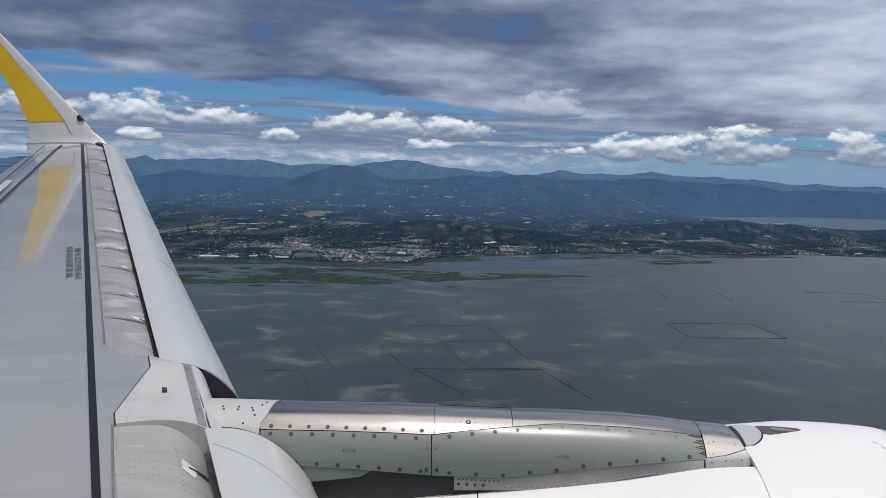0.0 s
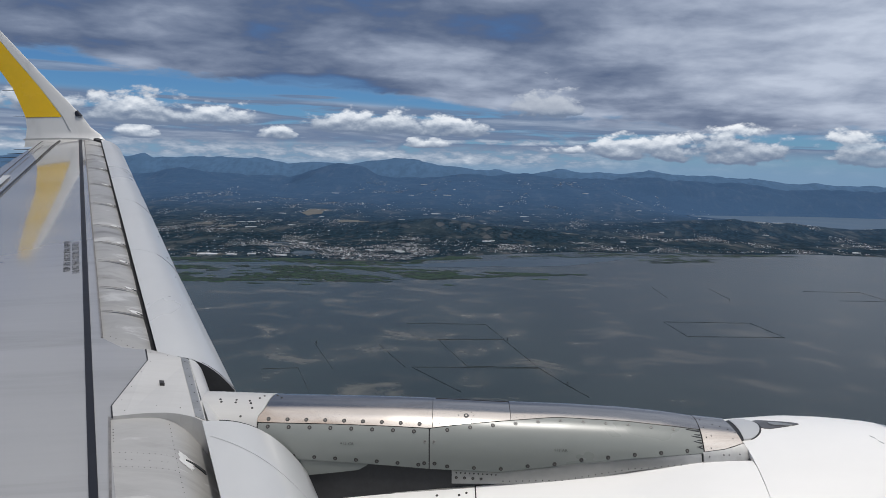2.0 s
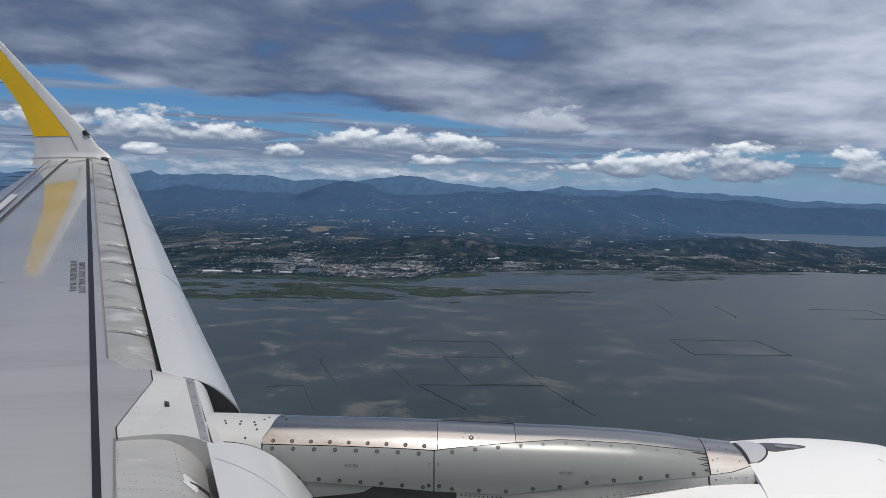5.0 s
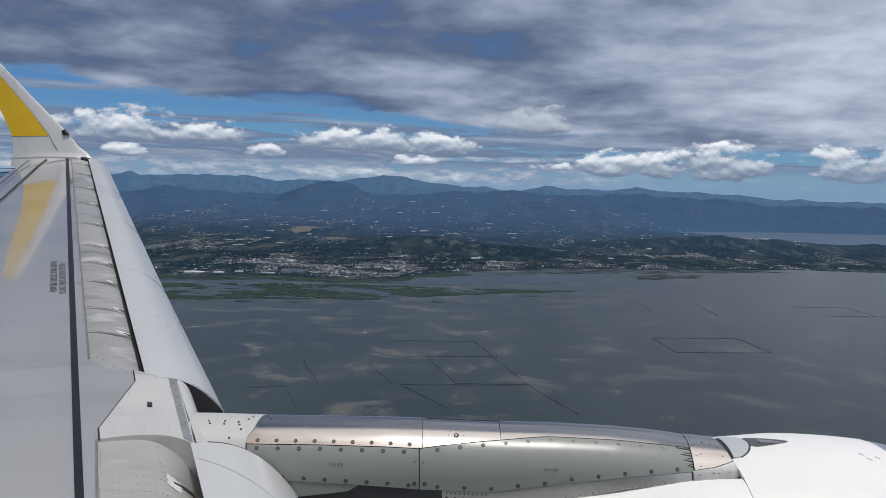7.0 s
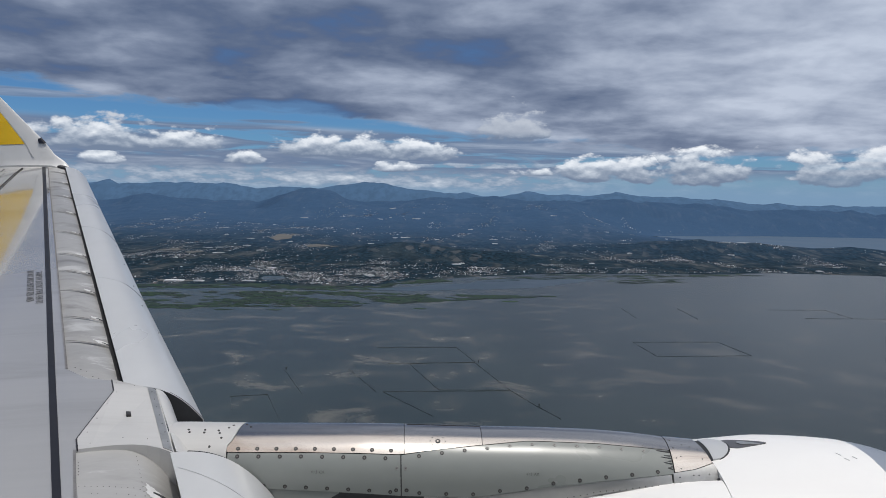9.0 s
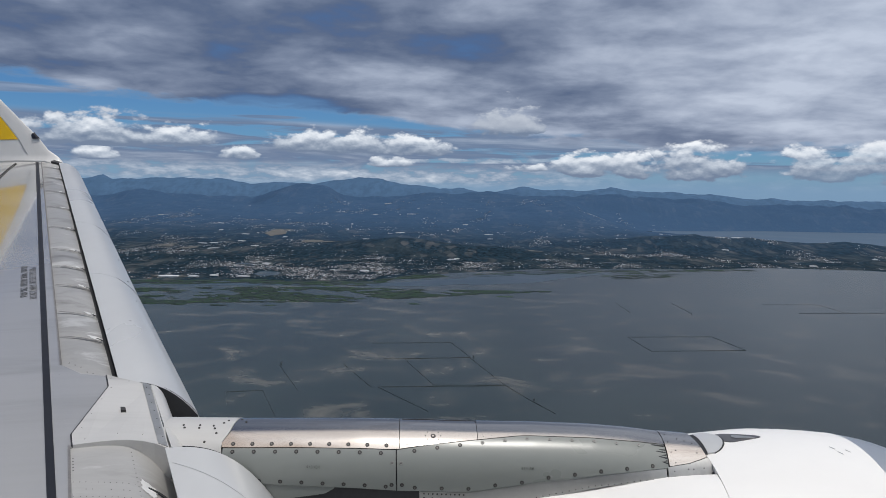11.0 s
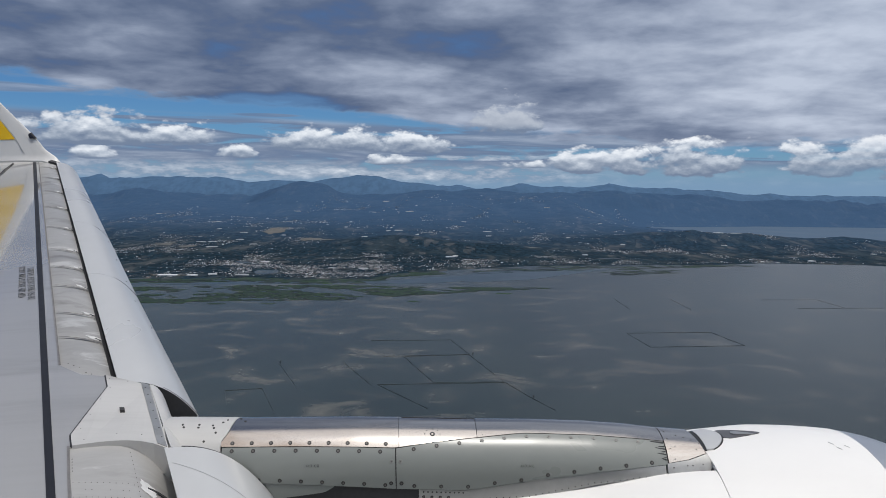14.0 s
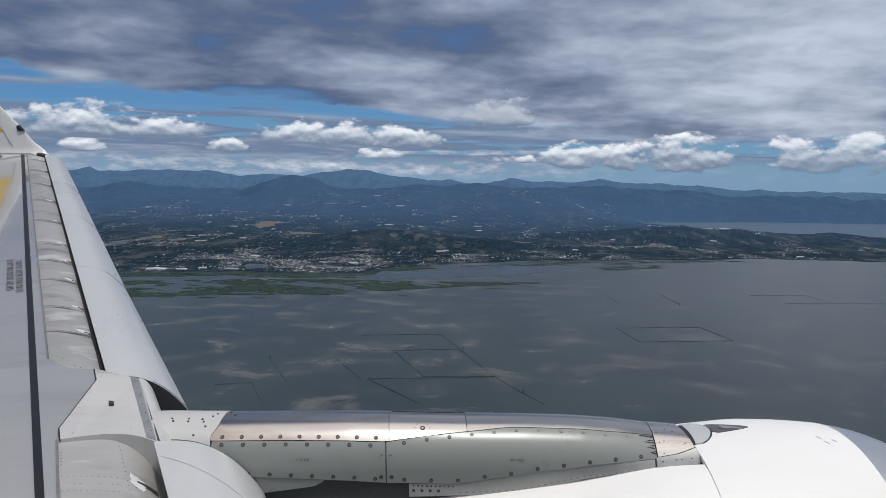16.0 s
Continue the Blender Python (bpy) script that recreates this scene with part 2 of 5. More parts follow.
pylon_paint = surface("pylon_green_grey_paint", (0.215, 0.23, 0.218), 0.27, 0, 0.04, 0.9, coat=0.0, tint=(0.17, 0.178, 0.168), tint_scale=1.0, tint_amount=0.4, stretch=(0.5, 1, 1), random_tone=0.03)
bare_metal = surface("brushed_bare_metal", (0.52, 0.487, 0.455), 0.19, 1.0, 0.05, 1.0, tint=(0.30, 0.235, 0.19), tint_scale=2.2, tint_amount=0.7, stretch=(0.35, 1.5, 1.5), random_tone=0.04)
strip_metal = surface("dull_sheet_metal", (0.45, 0.45, 0.44), 0.40, 0.7, 0.10, 2.0, 0.04, 60, tint=(0.2, 0.19, 0.18), tint_scale=2.5, tint_amount=0.6)
lip_metal = surface("polished_lip_metal", (0.66, 0.66, 0.66), 0.36, 1.0, 0.04, 1.0)
yellow_paint = surface("yellow_gloss_paint", (0.80, 0.49, 0.006), 0.25, 0, 0.05, 1.5, coat=0.15)
dark_seal_and_shade = surface("dark_rubber_and_shade", (0.022, 0.022, 0.024), 0.6, 0, 0.2, 6)
line_paint = surface("black_line_paint", (0.010, 0.010, 0.013), 0.5, 0, 0.15, 3)
mark_paint = surface("dark_lettering_paint", (0.05, 0.05, 0.055), 0.6, 0, 0.2, 12)
# shade of hollows and undersides put into a colour, also used for chips
dark_hollow = surface("hollow_shade_and_scuffs", (0.028, 0.029, 0.032), 0.6, 0, 0.25, 4)
screw_metal = surface("dark_screw_metal", (0.045, 0.043, 0.042), 0.5, 0.3, 0.3, 30)
screw_pale = surface("pale_screw_metal", (0.22, 0.22, 0.21), 0.6, 0.2, 0.3, 30)
chip_paint = surface("pale_chafed_paint", (0.63, 0.63, 0.62), 0.5, 0, 0.1, 9)
lens_glass = surface("dark_lens", (0.02, 0.02, 0.025), 0.1, 0, 0.1, 4)


# ---- builders ----
def holder(parent):
    """The part that carries a piece: no deeper than thing, part, sub-part."""
    return parent.parent if parent.parent and parent.parent.parent else parent


def part(name, bm, material, parent, label="", smooth=True):
    """Links a bmesh as one mesh object under a thing or a part."""
    me = bpy.data.meshes.new(name)
    bmesh.ops.recalc_face_normals(bm, faces=bm.faces)
    bm.to_mesh(me)
    bm.free()
    me.materials.append(material)
    if smooth:
        me.shade_smooth()
        me.set_sharp_from_angle(angle=radians(38))
    ob = new(name, me)
    ob.parent = holder(parent)
    return tagged(ob, label)


def sheet(fn, us, vs, thick=0.004):
    """A thick skin: fn(u, v) gives the outer face, thick its depth inwards (against the face's normal)."""
    P = [[Vector(fn(u, v)) for v in vs] for u in us]
    nu, nv = len(us), len(vs)

    def normal(i, j):
        a = P[min(i + 1, nu - 1)][j] - P[max(i - 1, 0)][j]
        b = P[i][min(j + 1, nv - 1)] - P[i][max(j - 1, 0)]
        return a.cross(b).normalized()

    bm = bmesh.new()
    top = [[bm.verts.new(P[i][j]) for j in range(nv)] for i in range(nu)]
    low = [[bm.verts.new(P[i][j] - normal(i, j) * thick) for j in range(nv)] for i in range(nu)]
    for i in range(nu - 1):
        for j in range(nv - 1):
            bm.faces.new((top[i][j], top[i + 1][j], top[i + 1][j + 1], top[i][j + 1]))
            bm.faces.new((low[i][j], low[i][j + 1], low[i + 1][j + 1], low[i + 1][j]))
    for i in range(nu - 1):
        for j in (0, nv - 1):
            bm.faces.new((top[i][j], top[i + 1][j], low[i + 1][j], low[i][j]))
    for j in range(nv - 1):
        for i in (0, nu - 1):
            bm.faces.new((top[i][j], top[i][j + 1], low[i][j + 1], low[i][j]))
    return bm


def loft(rings, caps=True):
    """A closed body through rings of equally many points."""
    bm = bmesh.new()
    vs = [[bm.verts.new(p) for p in ring] for ring in rings]
    n = len(vs[0])
    for a, b in zip(vs, vs[1:]):
        for i in range(n):
            bm.faces.new((a[i], a[(i + 1) % n], b[(i + 1) % n], b[i]))
    if caps:
        bm.faces.new(vs[0])
        bm.faces.new(vs[-1])
    return bm


def slab(outline, lift, drop):
    """A plate: an outline of (x, y) on the wing, its top lifted over the wing and its foot dropped under it."""
    bm = bmesh.new()
    up = [bm.verts.new((x, y, wing_z(y) + (lift(x, y) if callable(lift) else lift))) for x, y in outline]
    dn = [bm.verts.new((x, y, wing_z(y) - drop)) for x, y in outline]
    bm.faces.new(up)
    bm.faces.new(dn[::-1])
    for i in range(len(up)):
        j = (i + 1) % len(up)
        bm.faces.new((up[i], up[j], dn[j], dn[i]))
    return bm


def span(a, b, n):
    return [a + (b - a) * i / (n - 1) for i in range(n)]


def curve(xs, ys):
    """A smooth line through stations."""
    def f(x):
        return float(np.interp(x, xs, ys))
    return f


def stud(name, mesh, at, normal, parent, size=1.0):
    ob = new(name, mesh)
    ob.parent = holder(parent)
    q = Vector(normal).to_track_quat("Z", "Y")
    ob.matrix_basis = Matrix.LocRotScale(at, q, (size, size, size))
    return ob


def disc_mesh(name, r, h, material, ring=None):
    bm = bmesh.new()
    n = 12
    lo = [bm.verts.new((r * math.cos(2 * math.pi * i / n), r * math.sin(2 * math.pi * i / n), -0.002)) for i in range(n)]
    hi = [bm.verts.new((0.82 * r * math.cos(2 * math.pi * i / n), 0.82 * r * math.sin(2 * math.pi * i / n), h)) for i in range(n)]
    inn = [bm.verts.new((0.40 * r * math.cos(2 * math.pi * i / n), 0.40 * r * math.sin(2 * math.pi * i / n), h * 0.8)) for i in range(n)]
    for i in range(n):
        j = (i + 1) % n
        bm.faces.new((lo[i], lo[j], hi[j], hi[i]))
        bm.faces.new((hi[i], hi[j], inn[j], inn[i]))
    f = bm.faces.new(inn)
    if ring:
        f.material_index = 1
    me = bpy.data.meshes.new(name)
    bm.to_mesh(me)
    bm.free()
    me.materials.append(material)
    if ring:
        me.materials.append(ring)
    return me


screw_core = surface("worn_screw_slot", (0.13, 0.125, 0.12), 0.5, 0.3, 0.3, 30)
vent_grey = surface("vent_grey_paint", (0.085, 0.085, 0.09), 0.45, 0, 0.1, 3)
screw_mesh = disc_mesh("screw", 0.0120, 0.0018, screw_metal, screw_core)
pale_screw_mesh = disc_mesh("screw", 0.0115, 0.0018, screw_pale, screw_core)
latch_mesh = disc_mesh("latch", 0.019, 0.0008, screw_metal, bare_metal)
rivet_mesh = disc_mesh("rivet", 0.0062, 0.0012, screw_metal)


# ---- the airliner: x ahead, y outboard, z up, from the seat ----
airliner = tagged(new("airliner"), "white and grey airliner wing, engine and yellow-faced winglet in flight", "airplane")
airliner.matrix_world = pose(0, 0, 150, 3.830, -1.508, 2.872)
airliner.empty_display_size = 0.5


def wing_z(y):
    return -2.08 + 0.1139 * y


def line_x(y):
    return -0.4345 * y - 0.0602          # dark walkway line


def nose_x(y):
    return -0.4372 * y + 0.0461          # where the nose panels begin


def gap_x(y):
    return -0.4421 * y + 0.4182          # rear edge of the outer slats


def droop(y):
    return 0.25 - 0.0084 * (y - 5)


def lead_x(y):
    return -0.4527 * y + 0.8358 * (2.08 + droop(y)) / 2.08


def tail_x(y):
    return -0.2353 * y - 3.7650


def nose_drop(s):
    return 0.006 + 0.55 * s * s


TILT = 0.055                              # the skin falls that much towards the tail, behind the walkway line


def skin_z(x, y):
    return wing_z(y) - TILT * max(0.0, line_x(y) - x)


def on_skin(x, y, lift=0.0):
    """A place on the falling skin, in the line of sight of the same place on the wing's level plane."""
    behind = 0.4345 * y + x
    k = (-2.08 + 0.0602 * TILT) / (-2.08 - TILT * behind) if behind < -0.0602 else 1.0
    k = min(k, 14.58 / y)
    return (k * x, k * y, skin_z(k * x, k * y) + lift)


# main box of the wing
rings = []
for y in span(0.25, 14.62, 40):
    t, n, z = tail_x(y), nose_x(y), wing_z(y)
    deep = 0.46 - 0.018 * y
    ring = [(t, y, skin_z(t, y) - 0.055)]
    ring += [(t + (n - t) * f, y, skin_z(t + (n - t) * f, y) - 0.05 * (1 - f) ** 3) for f in (0.12, 0.3, 0.5, 0.7, 0.82)]
    ring += [(line_x(y), y, z), (n, y, z)]
    ring += [(n + 0.003, y, z - 0.03), (n + 0.2, y, z - 0.075), (n + 0.38, y, z - 0.14), (n + 0.46, y, z - 0.22), (n + 0.40, y, z - 0.32),
             (n, y, z - deep), (n + (t - n) * 0.4, y, z - deep - 0.05), (t + 0.3, y, skin_z(t, y) - 0.16), (t, y, skin_z(t, y) - 0.075)]
    rings.append(ring)
wing = part("wing", loft(rings), wing_paint, airliner, "glossy grey painted wing upper skin")
part("walkway_line", sheet(lambda u, v: (line_x(u) + v * (0.0195 + 0.0006 * u), u, wing_z(u) + 0.004), span(0.4, 14.55, 20), (-1, 1), 0.004), line_paint, wing, "black walkway border line")
# hinge lines and the pale patches at the aileron
for a, b, y0, y1, w in ((-0.3051, -2.5856, 9.0, 14.4, 0.007), (-0.2999, -2.3882, 5.0, 14.6, 0.013)):
    part("hinge_line", sheet(lambda u, v: on_skin(a * u + b + v * w, u, 0.002), span(y0, y1, 12), (-1, 1), 0.004), dark_seal_and_shade, wing)
for y0, y1 in ((9.4, 11.1),):
    part("pale_patch", sheet(lambda u, v: on_skin(-0.3040 * u - 2.52 + v * 0.05, u, 0.002), span(y0, y1, 6), (-1, 1), 0.003), slat_paint, wing)
for y in (9.6, 10.4, 11.2, 11.9, 12.4, 12.9, 13.3, 13.7, 14.1):
    bm = bmesh.new()
    bmesh.ops.create_cone(bm, cap_ends=True, segments=8, radius1=0.006, radius2=0.003, depth=0.30,
                          matrix=Matrix.Translation((tail_x(y) - 0.10, y, skin_z(tail_x(y), y) - 0.055)) @ Matrix.Rotation(radians(-90), 4, "Y"))
    part("static_wick", bm, dark_seal_and_shade, wing)


def lettering(words, size, m, material, parent, spacing=1.0, length=0.0):
    """Flat lettering as a mesh part."""
    fc = bpy.data.curves.new("lettering", "FONT")
    fc.body, fc.size, fc.extrude, fc.space_character, fc.offset = words, size, 0.0008, spacing, -0.012 * size
    tmp = bpy.data.objects.new("lettering", fc)
    me = bpy.data.meshes.new_from_object(tmp)
    bpy.data.objects.remove(tmp)
    if length:
        xs = [v.co.x for v in me.vertices]
        me.transform(Matrix.Diagonal((length / (max(xs) - min(xs)), 1, 1, 1)))
    me.materials.clear()
    me.materials.append(material)
    ob = new("lettering", me)
    ob.parent = holder(parent)
    ob.matrix_basis = m
    return ob


def on_wing(x, y, turn, lift=0.005):
    """A pose flat on the wing, its x axis at that angle."""
    return Matrix.Translation(on_skin(x, y, lift)) @ Matrix.Rotation(math.atan(0.1139), 4, "X") @ Matrix.Rotation(radians(turn), 4, "Z")


WARNING = "DO NOT WALK OUTSIDE THIS AREA"
sweep = 90 + math.degrees(math.atan(0.437))
tagged(lettering(WARNING, 0.084, on_wing(-3.018, 6.70, sweep), mark_paint, wing, 1.22, 1.06), "dark stencilled warning lettering")
tagged(lettering(WARNING, 0.084, on_wing(-3.592, 7.69, sweep - 180), mark_paint, wing, 1.22, 1.06), "dark stencilled warning lettering")

# nose panels behind the slats, each a shallow pillow between ribs
RIBS = (5.055, 5.81, 6.36, 7.10, 7.72, 8.38, 9.42, 10.58, 11.74, 12.94, 14.02, 14.58)
for y0, y1 in zip(RIBS, RIBS[1:]):
    def skin(u, v):
        y = y0 + 0.003 + (y1 - y0 - 0.006) * u
        s = v * 0.50
        cut = float(np.interp(y, (5.06, 5.10, 5.272), (0.30, 0.13, 0.0)))          # the slanted inner corner
        x = nose_x(y) + 0.004 + max(s, min(cut, 0.49))
        s = x - nose_x(y)
        pillow = 0.020 * (1 - (2 * u - 1) ** 4) * min(1, s / 0.12)
        return (x, y, wing_z(y) - nose_drop(s) - 0.006 + pillow)
    panel = part("nose_panel", sheet(skin, span(0, 1, 19), span(0, 1, 13), -0.01), nose_paint, wing, "weathered grey nose skin panel")
    # slat track slot and chafed paint at the rib
    yt = y0 + 0.05
    xt = gap_x(yt) - 0.03
    bm = slab([(xt - 0.040, yt - 0.004), (xt + 0.06, yt - 0.034), (xt + 0.06, yt - 0.010), (xt - 0.035, yt + 0.008)], lambda x, y: -nose_drop(x - nose_x(y)) + 0.012, 0.2)
    part("track_slot", bm, dark_hollow, panel)
    if y0 > 5.2:
        k = 0.75 + 0.45 * abs(math.sin(y0 * 7.3))
        ring = [(xt - 0.045 + 0.050 * k * math.cos(b) * (1 + 0.25 * math.sin(3 * b + y0)), yt + 0.006 - 0.2 * 0.05 * k * math.cos(b) + 0.020 * k * math.sin(b) * (1 + 0.3 * math.sin(2 * b + 3 * y0))) for b in span(0, 2 * math.pi, 15)[:-1]]
        bm = slab(ring, lambda x, y: -nose_drop(x - nose_x(y)) + 0.010, 0.15)
        part("chafed_patch", bm, chip_paint, panel)


for k in range(9):
    y = 5.20 - 0.012 * k if k > 2 else 5.29 - 0.03 * k
    s = 0.06 + 0.035 * k
    stud("rivet", rivet_mesh, (nose_x(y) + s, y, wing_z(y) - nose_drop(s) + 0.012), (0.2, -0.11, 1), wing, 0.6)
# rib strips carry crease shade and smudges in their colour; dark rear edge follows
groove = surface("groove_shade_and_grime", (0.30, 0.295, 0.287), 0.7, 0, 0.3, 8)
for y in RIBS[1:-1]:
    part("rib_groove", sheet(lambda u, v: (nose_x(y) + 0.01 + 0.40 * u, y + (0.007 if y < 9 else 0.010) * math.sin(math.pi * u) ** 0.7 * v + 0.03 * u * u, wing_z(y) - nose_drop(0.01 + 0.40 * u) + 0.006), span(0, 1, 12), (-1, 1), -0.004), groove, wing)
edge_dark = surface("dark_panel_edge", (0.15, 0.145, 0.145), 0.7, 0, 0.3, 8)
part("edge_groove", sheet(lambda u, v: (nose_x(u) + 0.004 + 0.007 * v, u, wing_z(u) + 0.0025), span(5.27, 14.55, 24), (-1, 1), 0.003), edge_dark, wing)
# dark strip whose colour paints the shade under the slats' rear edge
part("slat_seal", sheet(lambda u, v: (gap_x(u) - 0.012 + 0.07 * v - 0.0012 * (14.5 - u), u, wing_z(u) - nose_drop(gap_x(u) - nose_x(u)) + 0.024 - 0.03 * v), span(5.05, 14.5, 40), (0, 1), -0.004), dark_seal_and_shade, wing, "dark strip for the shade in the gap under the slat")


# slats
def slat_ring(y_tail, x_tail, chord, d, shift):
    pts = []
    for f in span(0, 1, 15):
        pts.append((f, -d * f ** 2.6))
    pts += [(0.995, -1.13 * d), (0.96, -1.28 * d), (0.88, -1.36 * d), (0.75, -1.30 * d), (0.62, -0.95 * d), (0.42, -0.50 * d), (0.2, -0.18 * d - 0.01), (0.0, -0.012)]
    return [(x_tail + f * chord, y_tail + shift * f, wing_z(y_tail + shift * f) + z) for f, z in pts]


def slat(y0, y1, tail, front, fall, shift0=0.0, shift1=0.0, label=""):
    rings = []
    for i, y in enumerate(span(y0, y1, 8)):
        k = i / 7
        sh = shift0 + (shift1 - shift0) * k
        rings.append(slat_ring(y, tail(y), front(y) - tail(y), fall(y), sh))
    body = part("slat", loft(rings), slat_paint, airliner, label)
    # dark end colour stands in for the shade inside the slat
    for y, sh, side in ((y0, shift0, -1), (y1, shift1, 1)):
        ring = slat_ring(y, tail(y), front(y) - tail(y), fall(y), sh)
        c = sum((Vector(p) for p in ring), Vector()) / len(ring)
        a = [tuple(c + (Vector(p) - c) * 0.97 + Vector((0, side * 0.003, 0))) for p in ring]
        b = [tuple(c + (Vector(p) - c) * 0.97 + Vector((0, side * -0.02, 0))) for p in ring]
        part("end_rib", loft([a, b]), dark_hollow, body, "slat end with the shade of its hollow as colour")
    return body


SLATS = (4.97, 7.45, 9.65, 11.74, 14.50)
for y0, y1 in zip(SLATS, SLATS[1:]):
    s = slat(y0 + 0.0025, y1 - 0.0025, gap_x, lead_x, droop, 0.05 if y0 < 6 else 0.0, 0.0, "pale grey drooped leading edge slat")
    for k in range(3):
        y = y0 + (y1 - y0) * (0.10 + 0.37 * k)
        stud("slat_mark", rivet_mesh, (gap_x(y) + 0.36, y, wing_z(y) - droop(y) * (0.36 / (lead_x(y) - gap_x(y))) ** 2.6 + 0.001), (0.3, 0, 1), s, 1.6)


def in_tail(y):
    return -0.4024 * y + 0.395


inner = slat(2.2, 4.11, in_tail, lambda y: in_tail(y) + 0.53, lambda y: 0.33, 0.05, 0.09, "pale grey inboard slat with a worn leading edge")
scratch_grey = surface("grey_scratch", (0.44, 0.44, 0.45), 0.5, 0, 0.2, 9)


def inner_top(y, f):
    return wing_z(y) - 0.33 * f ** 2.6


part("scratch", sheet(lambda u, v: (in_tail(3.95 - 0.33 * u) + 0.02 + u * 0.40, 3.95 - 0.33 * u + v * 0.0008 + 0.07 * u, inner_top(3.95 - 0.26 * u, (0.02 + u * 0.40) / 0.53) + 0.004), span(0, 1, 20), (-1, 1), 0.002), scratch_grey, inner)
wear = random.Random(5)
for i in range(11):
    y, f = 4.02 - 0.085 * i, 0.60 + 0.05 * wear.random()
    w, l = 0.010 + 0.014 * wear.random(), 0.03 + 0.05 * wear.random()
    part("worn_patch", sheet(lambda u, v: (in_tail(y + l * u) + f * 0.53 + w * v * (1 - (2 * u - 1) ** 2), y + l * u, inner_top(y + l * u + 0.04 * f, f + w * v * (1 - (2 * u - 1) ** 2) / 0.53) + 0.0035), span(0, 1, 7), (-1, 0, 1), 0.002), chip_paint, inner)
part("slat_seal", sheet(lambda u, v: (in_tail(4.11) + 0.53 * u, 4.114 + 0.09 * u + 0.004 * v, wing_z(4.11 + 0.09 * u) - 0.33 * u ** 2.6 + 0.004 - 0.01 * u), span(0.16, 0.52, 12), (-1, 1), 0.012), dark_seal_and_shade, inner)
part("scuff", sheet(lambda u, v: (in_tail(3.72 - 0.05 * u) + 0.30 + 0.06 * u, 3.72 - 0.05 * u + v * 0.004 * (1 - u), inner_top(3.75 - 0.05 * u, (0.30 + 0.06 * u) / 0.53) + 0.005), span(0, 1, 6), (-1, 1), 0.002), dark_hollow, inner)


# inboard nose panel
def in_nose(y):
    return -0.40 * y - 0.105


def in_drop(s):
    return 0.006 + 0.16 * s * s + 2.3 * max(0.0, s - 0.26) ** 2


def in_skin(u, v):
    y = 2.4 + 1.78 * u
    s = 0.004 + v * 0.66
    return (in_nose(y) + s, y, wing_z(y) - in_drop(s))


inner_paint = surface("stained_inner_nose_paint", (0.37, 0.365, 0.355), 0.36, 0, 0.08, 1.2, coat=0.1, tint=(0.13, 0.122, 0.114), tint_scale=1.3, tint_amount=0.85, stretch=(0.5, 1.7, 1), chafe=((0.50, 0.50, 0.49), 3.4, 0.62))
inner_nose = part("nose_panel", sheet(in_skin, span(0, 1, 9), span(0, 1, 16), -0.012), inner_paint, wing, "stained grey nose skin with rivet rows")
for k in range(11):
    for y in (3.80, 3.735, 3.67):
        if y != 3.735 or k in (2, 3, 6, 8, 9):
            s = 0.02 + 0.029 * k
            stud("rivet", rivet_mesh, (in_nose(y) + s, y, wing_z(y) - in_drop(s) + 0.001), (1.2 * s, -0.11, 1), inner_nose, 0.36)
for k in range(18):
    y = 4.13 - k * 0.042
    s = 0.318 + 0.0012 * k
    stud("rivet", rivet_mesh, (in_nose(y) + s, y, wing_z(y) - in_drop(s) + 0.001), (0.4, -0.11, 1), inner_nose, 0.38)
for k in range(5):
    y = 4.03 - k * 0.03
    stud("rivet", rivet_mesh, (in_nose(y) + 0.02, y, wing_z(y) - in_drop(0.02) + 0.001), (0.1, -0.11, 1), inner_nose, 0.5)


part("edge_groove", sheet(lambda u, v: (in_nose(u) + 0.002 + 0.007 * v, u, wing_z(u) + 0.0025), span(2.4, 4.15, 8), (-1, 1), 0.003), edge_dark, wing)


def nose_lift(x, y):
    return -in_drop(x - in_nose(y)) + 0.004


part("chafed_patch", sheet(lambda u, v: (lambda y, s: (in_nose(y) + s, y, wing_z(y) - in_drop(s) + 0.0022))(3.875 - 0.10 * v - 0.03 * u + 0.004 * math.sin(17 * u) + 0.002 * math.sin(41 * u), 0.342 + 0.004 * math.sin(13 * v) + 0.002 * math.sin(37 * v) + u * (0.075 - 0.02 * v)), span(0, 1, 25), span(0, 1, 25), 0.002), chip_paint, inner_nose)
part("track_slot", sheet(lambda u, v: (lambda y, s: (in_nose(y) + s, y, wing_z(y) - in_drop(s) + 0.008))(3.815 + 0.035 * u + 0.012 * v * (0.4 + u), 0.375 + 0.10 * u), span(0, 1, 9), (-1, 1), 0.004), dark_hollow, inner_nose)

# skin between the two nose openings, and the pale fairing over the pylon
apron = part("apron_skin", slab([(nose_x(5.285) - 0.01, 5.285), (-2.062, 5.108), (-1.893, 5.068), (-1.82, 4.887), (-1.80, 4.262), (-1.742, 4.138), (nose_x(4.13) - 0.004, 4.13), (nose_x(4.19) - 0.004, 4.19), (nose_x(4.7) - 0.004, 4.70)], 0.002, 0.1), wing_paint, wing, smooth=False)


def fair_lift(x, y):
    return 0.014 - 0.30 * max(0.0, x + 1.70 + 0.4 * (y - 4.5)) ** 2


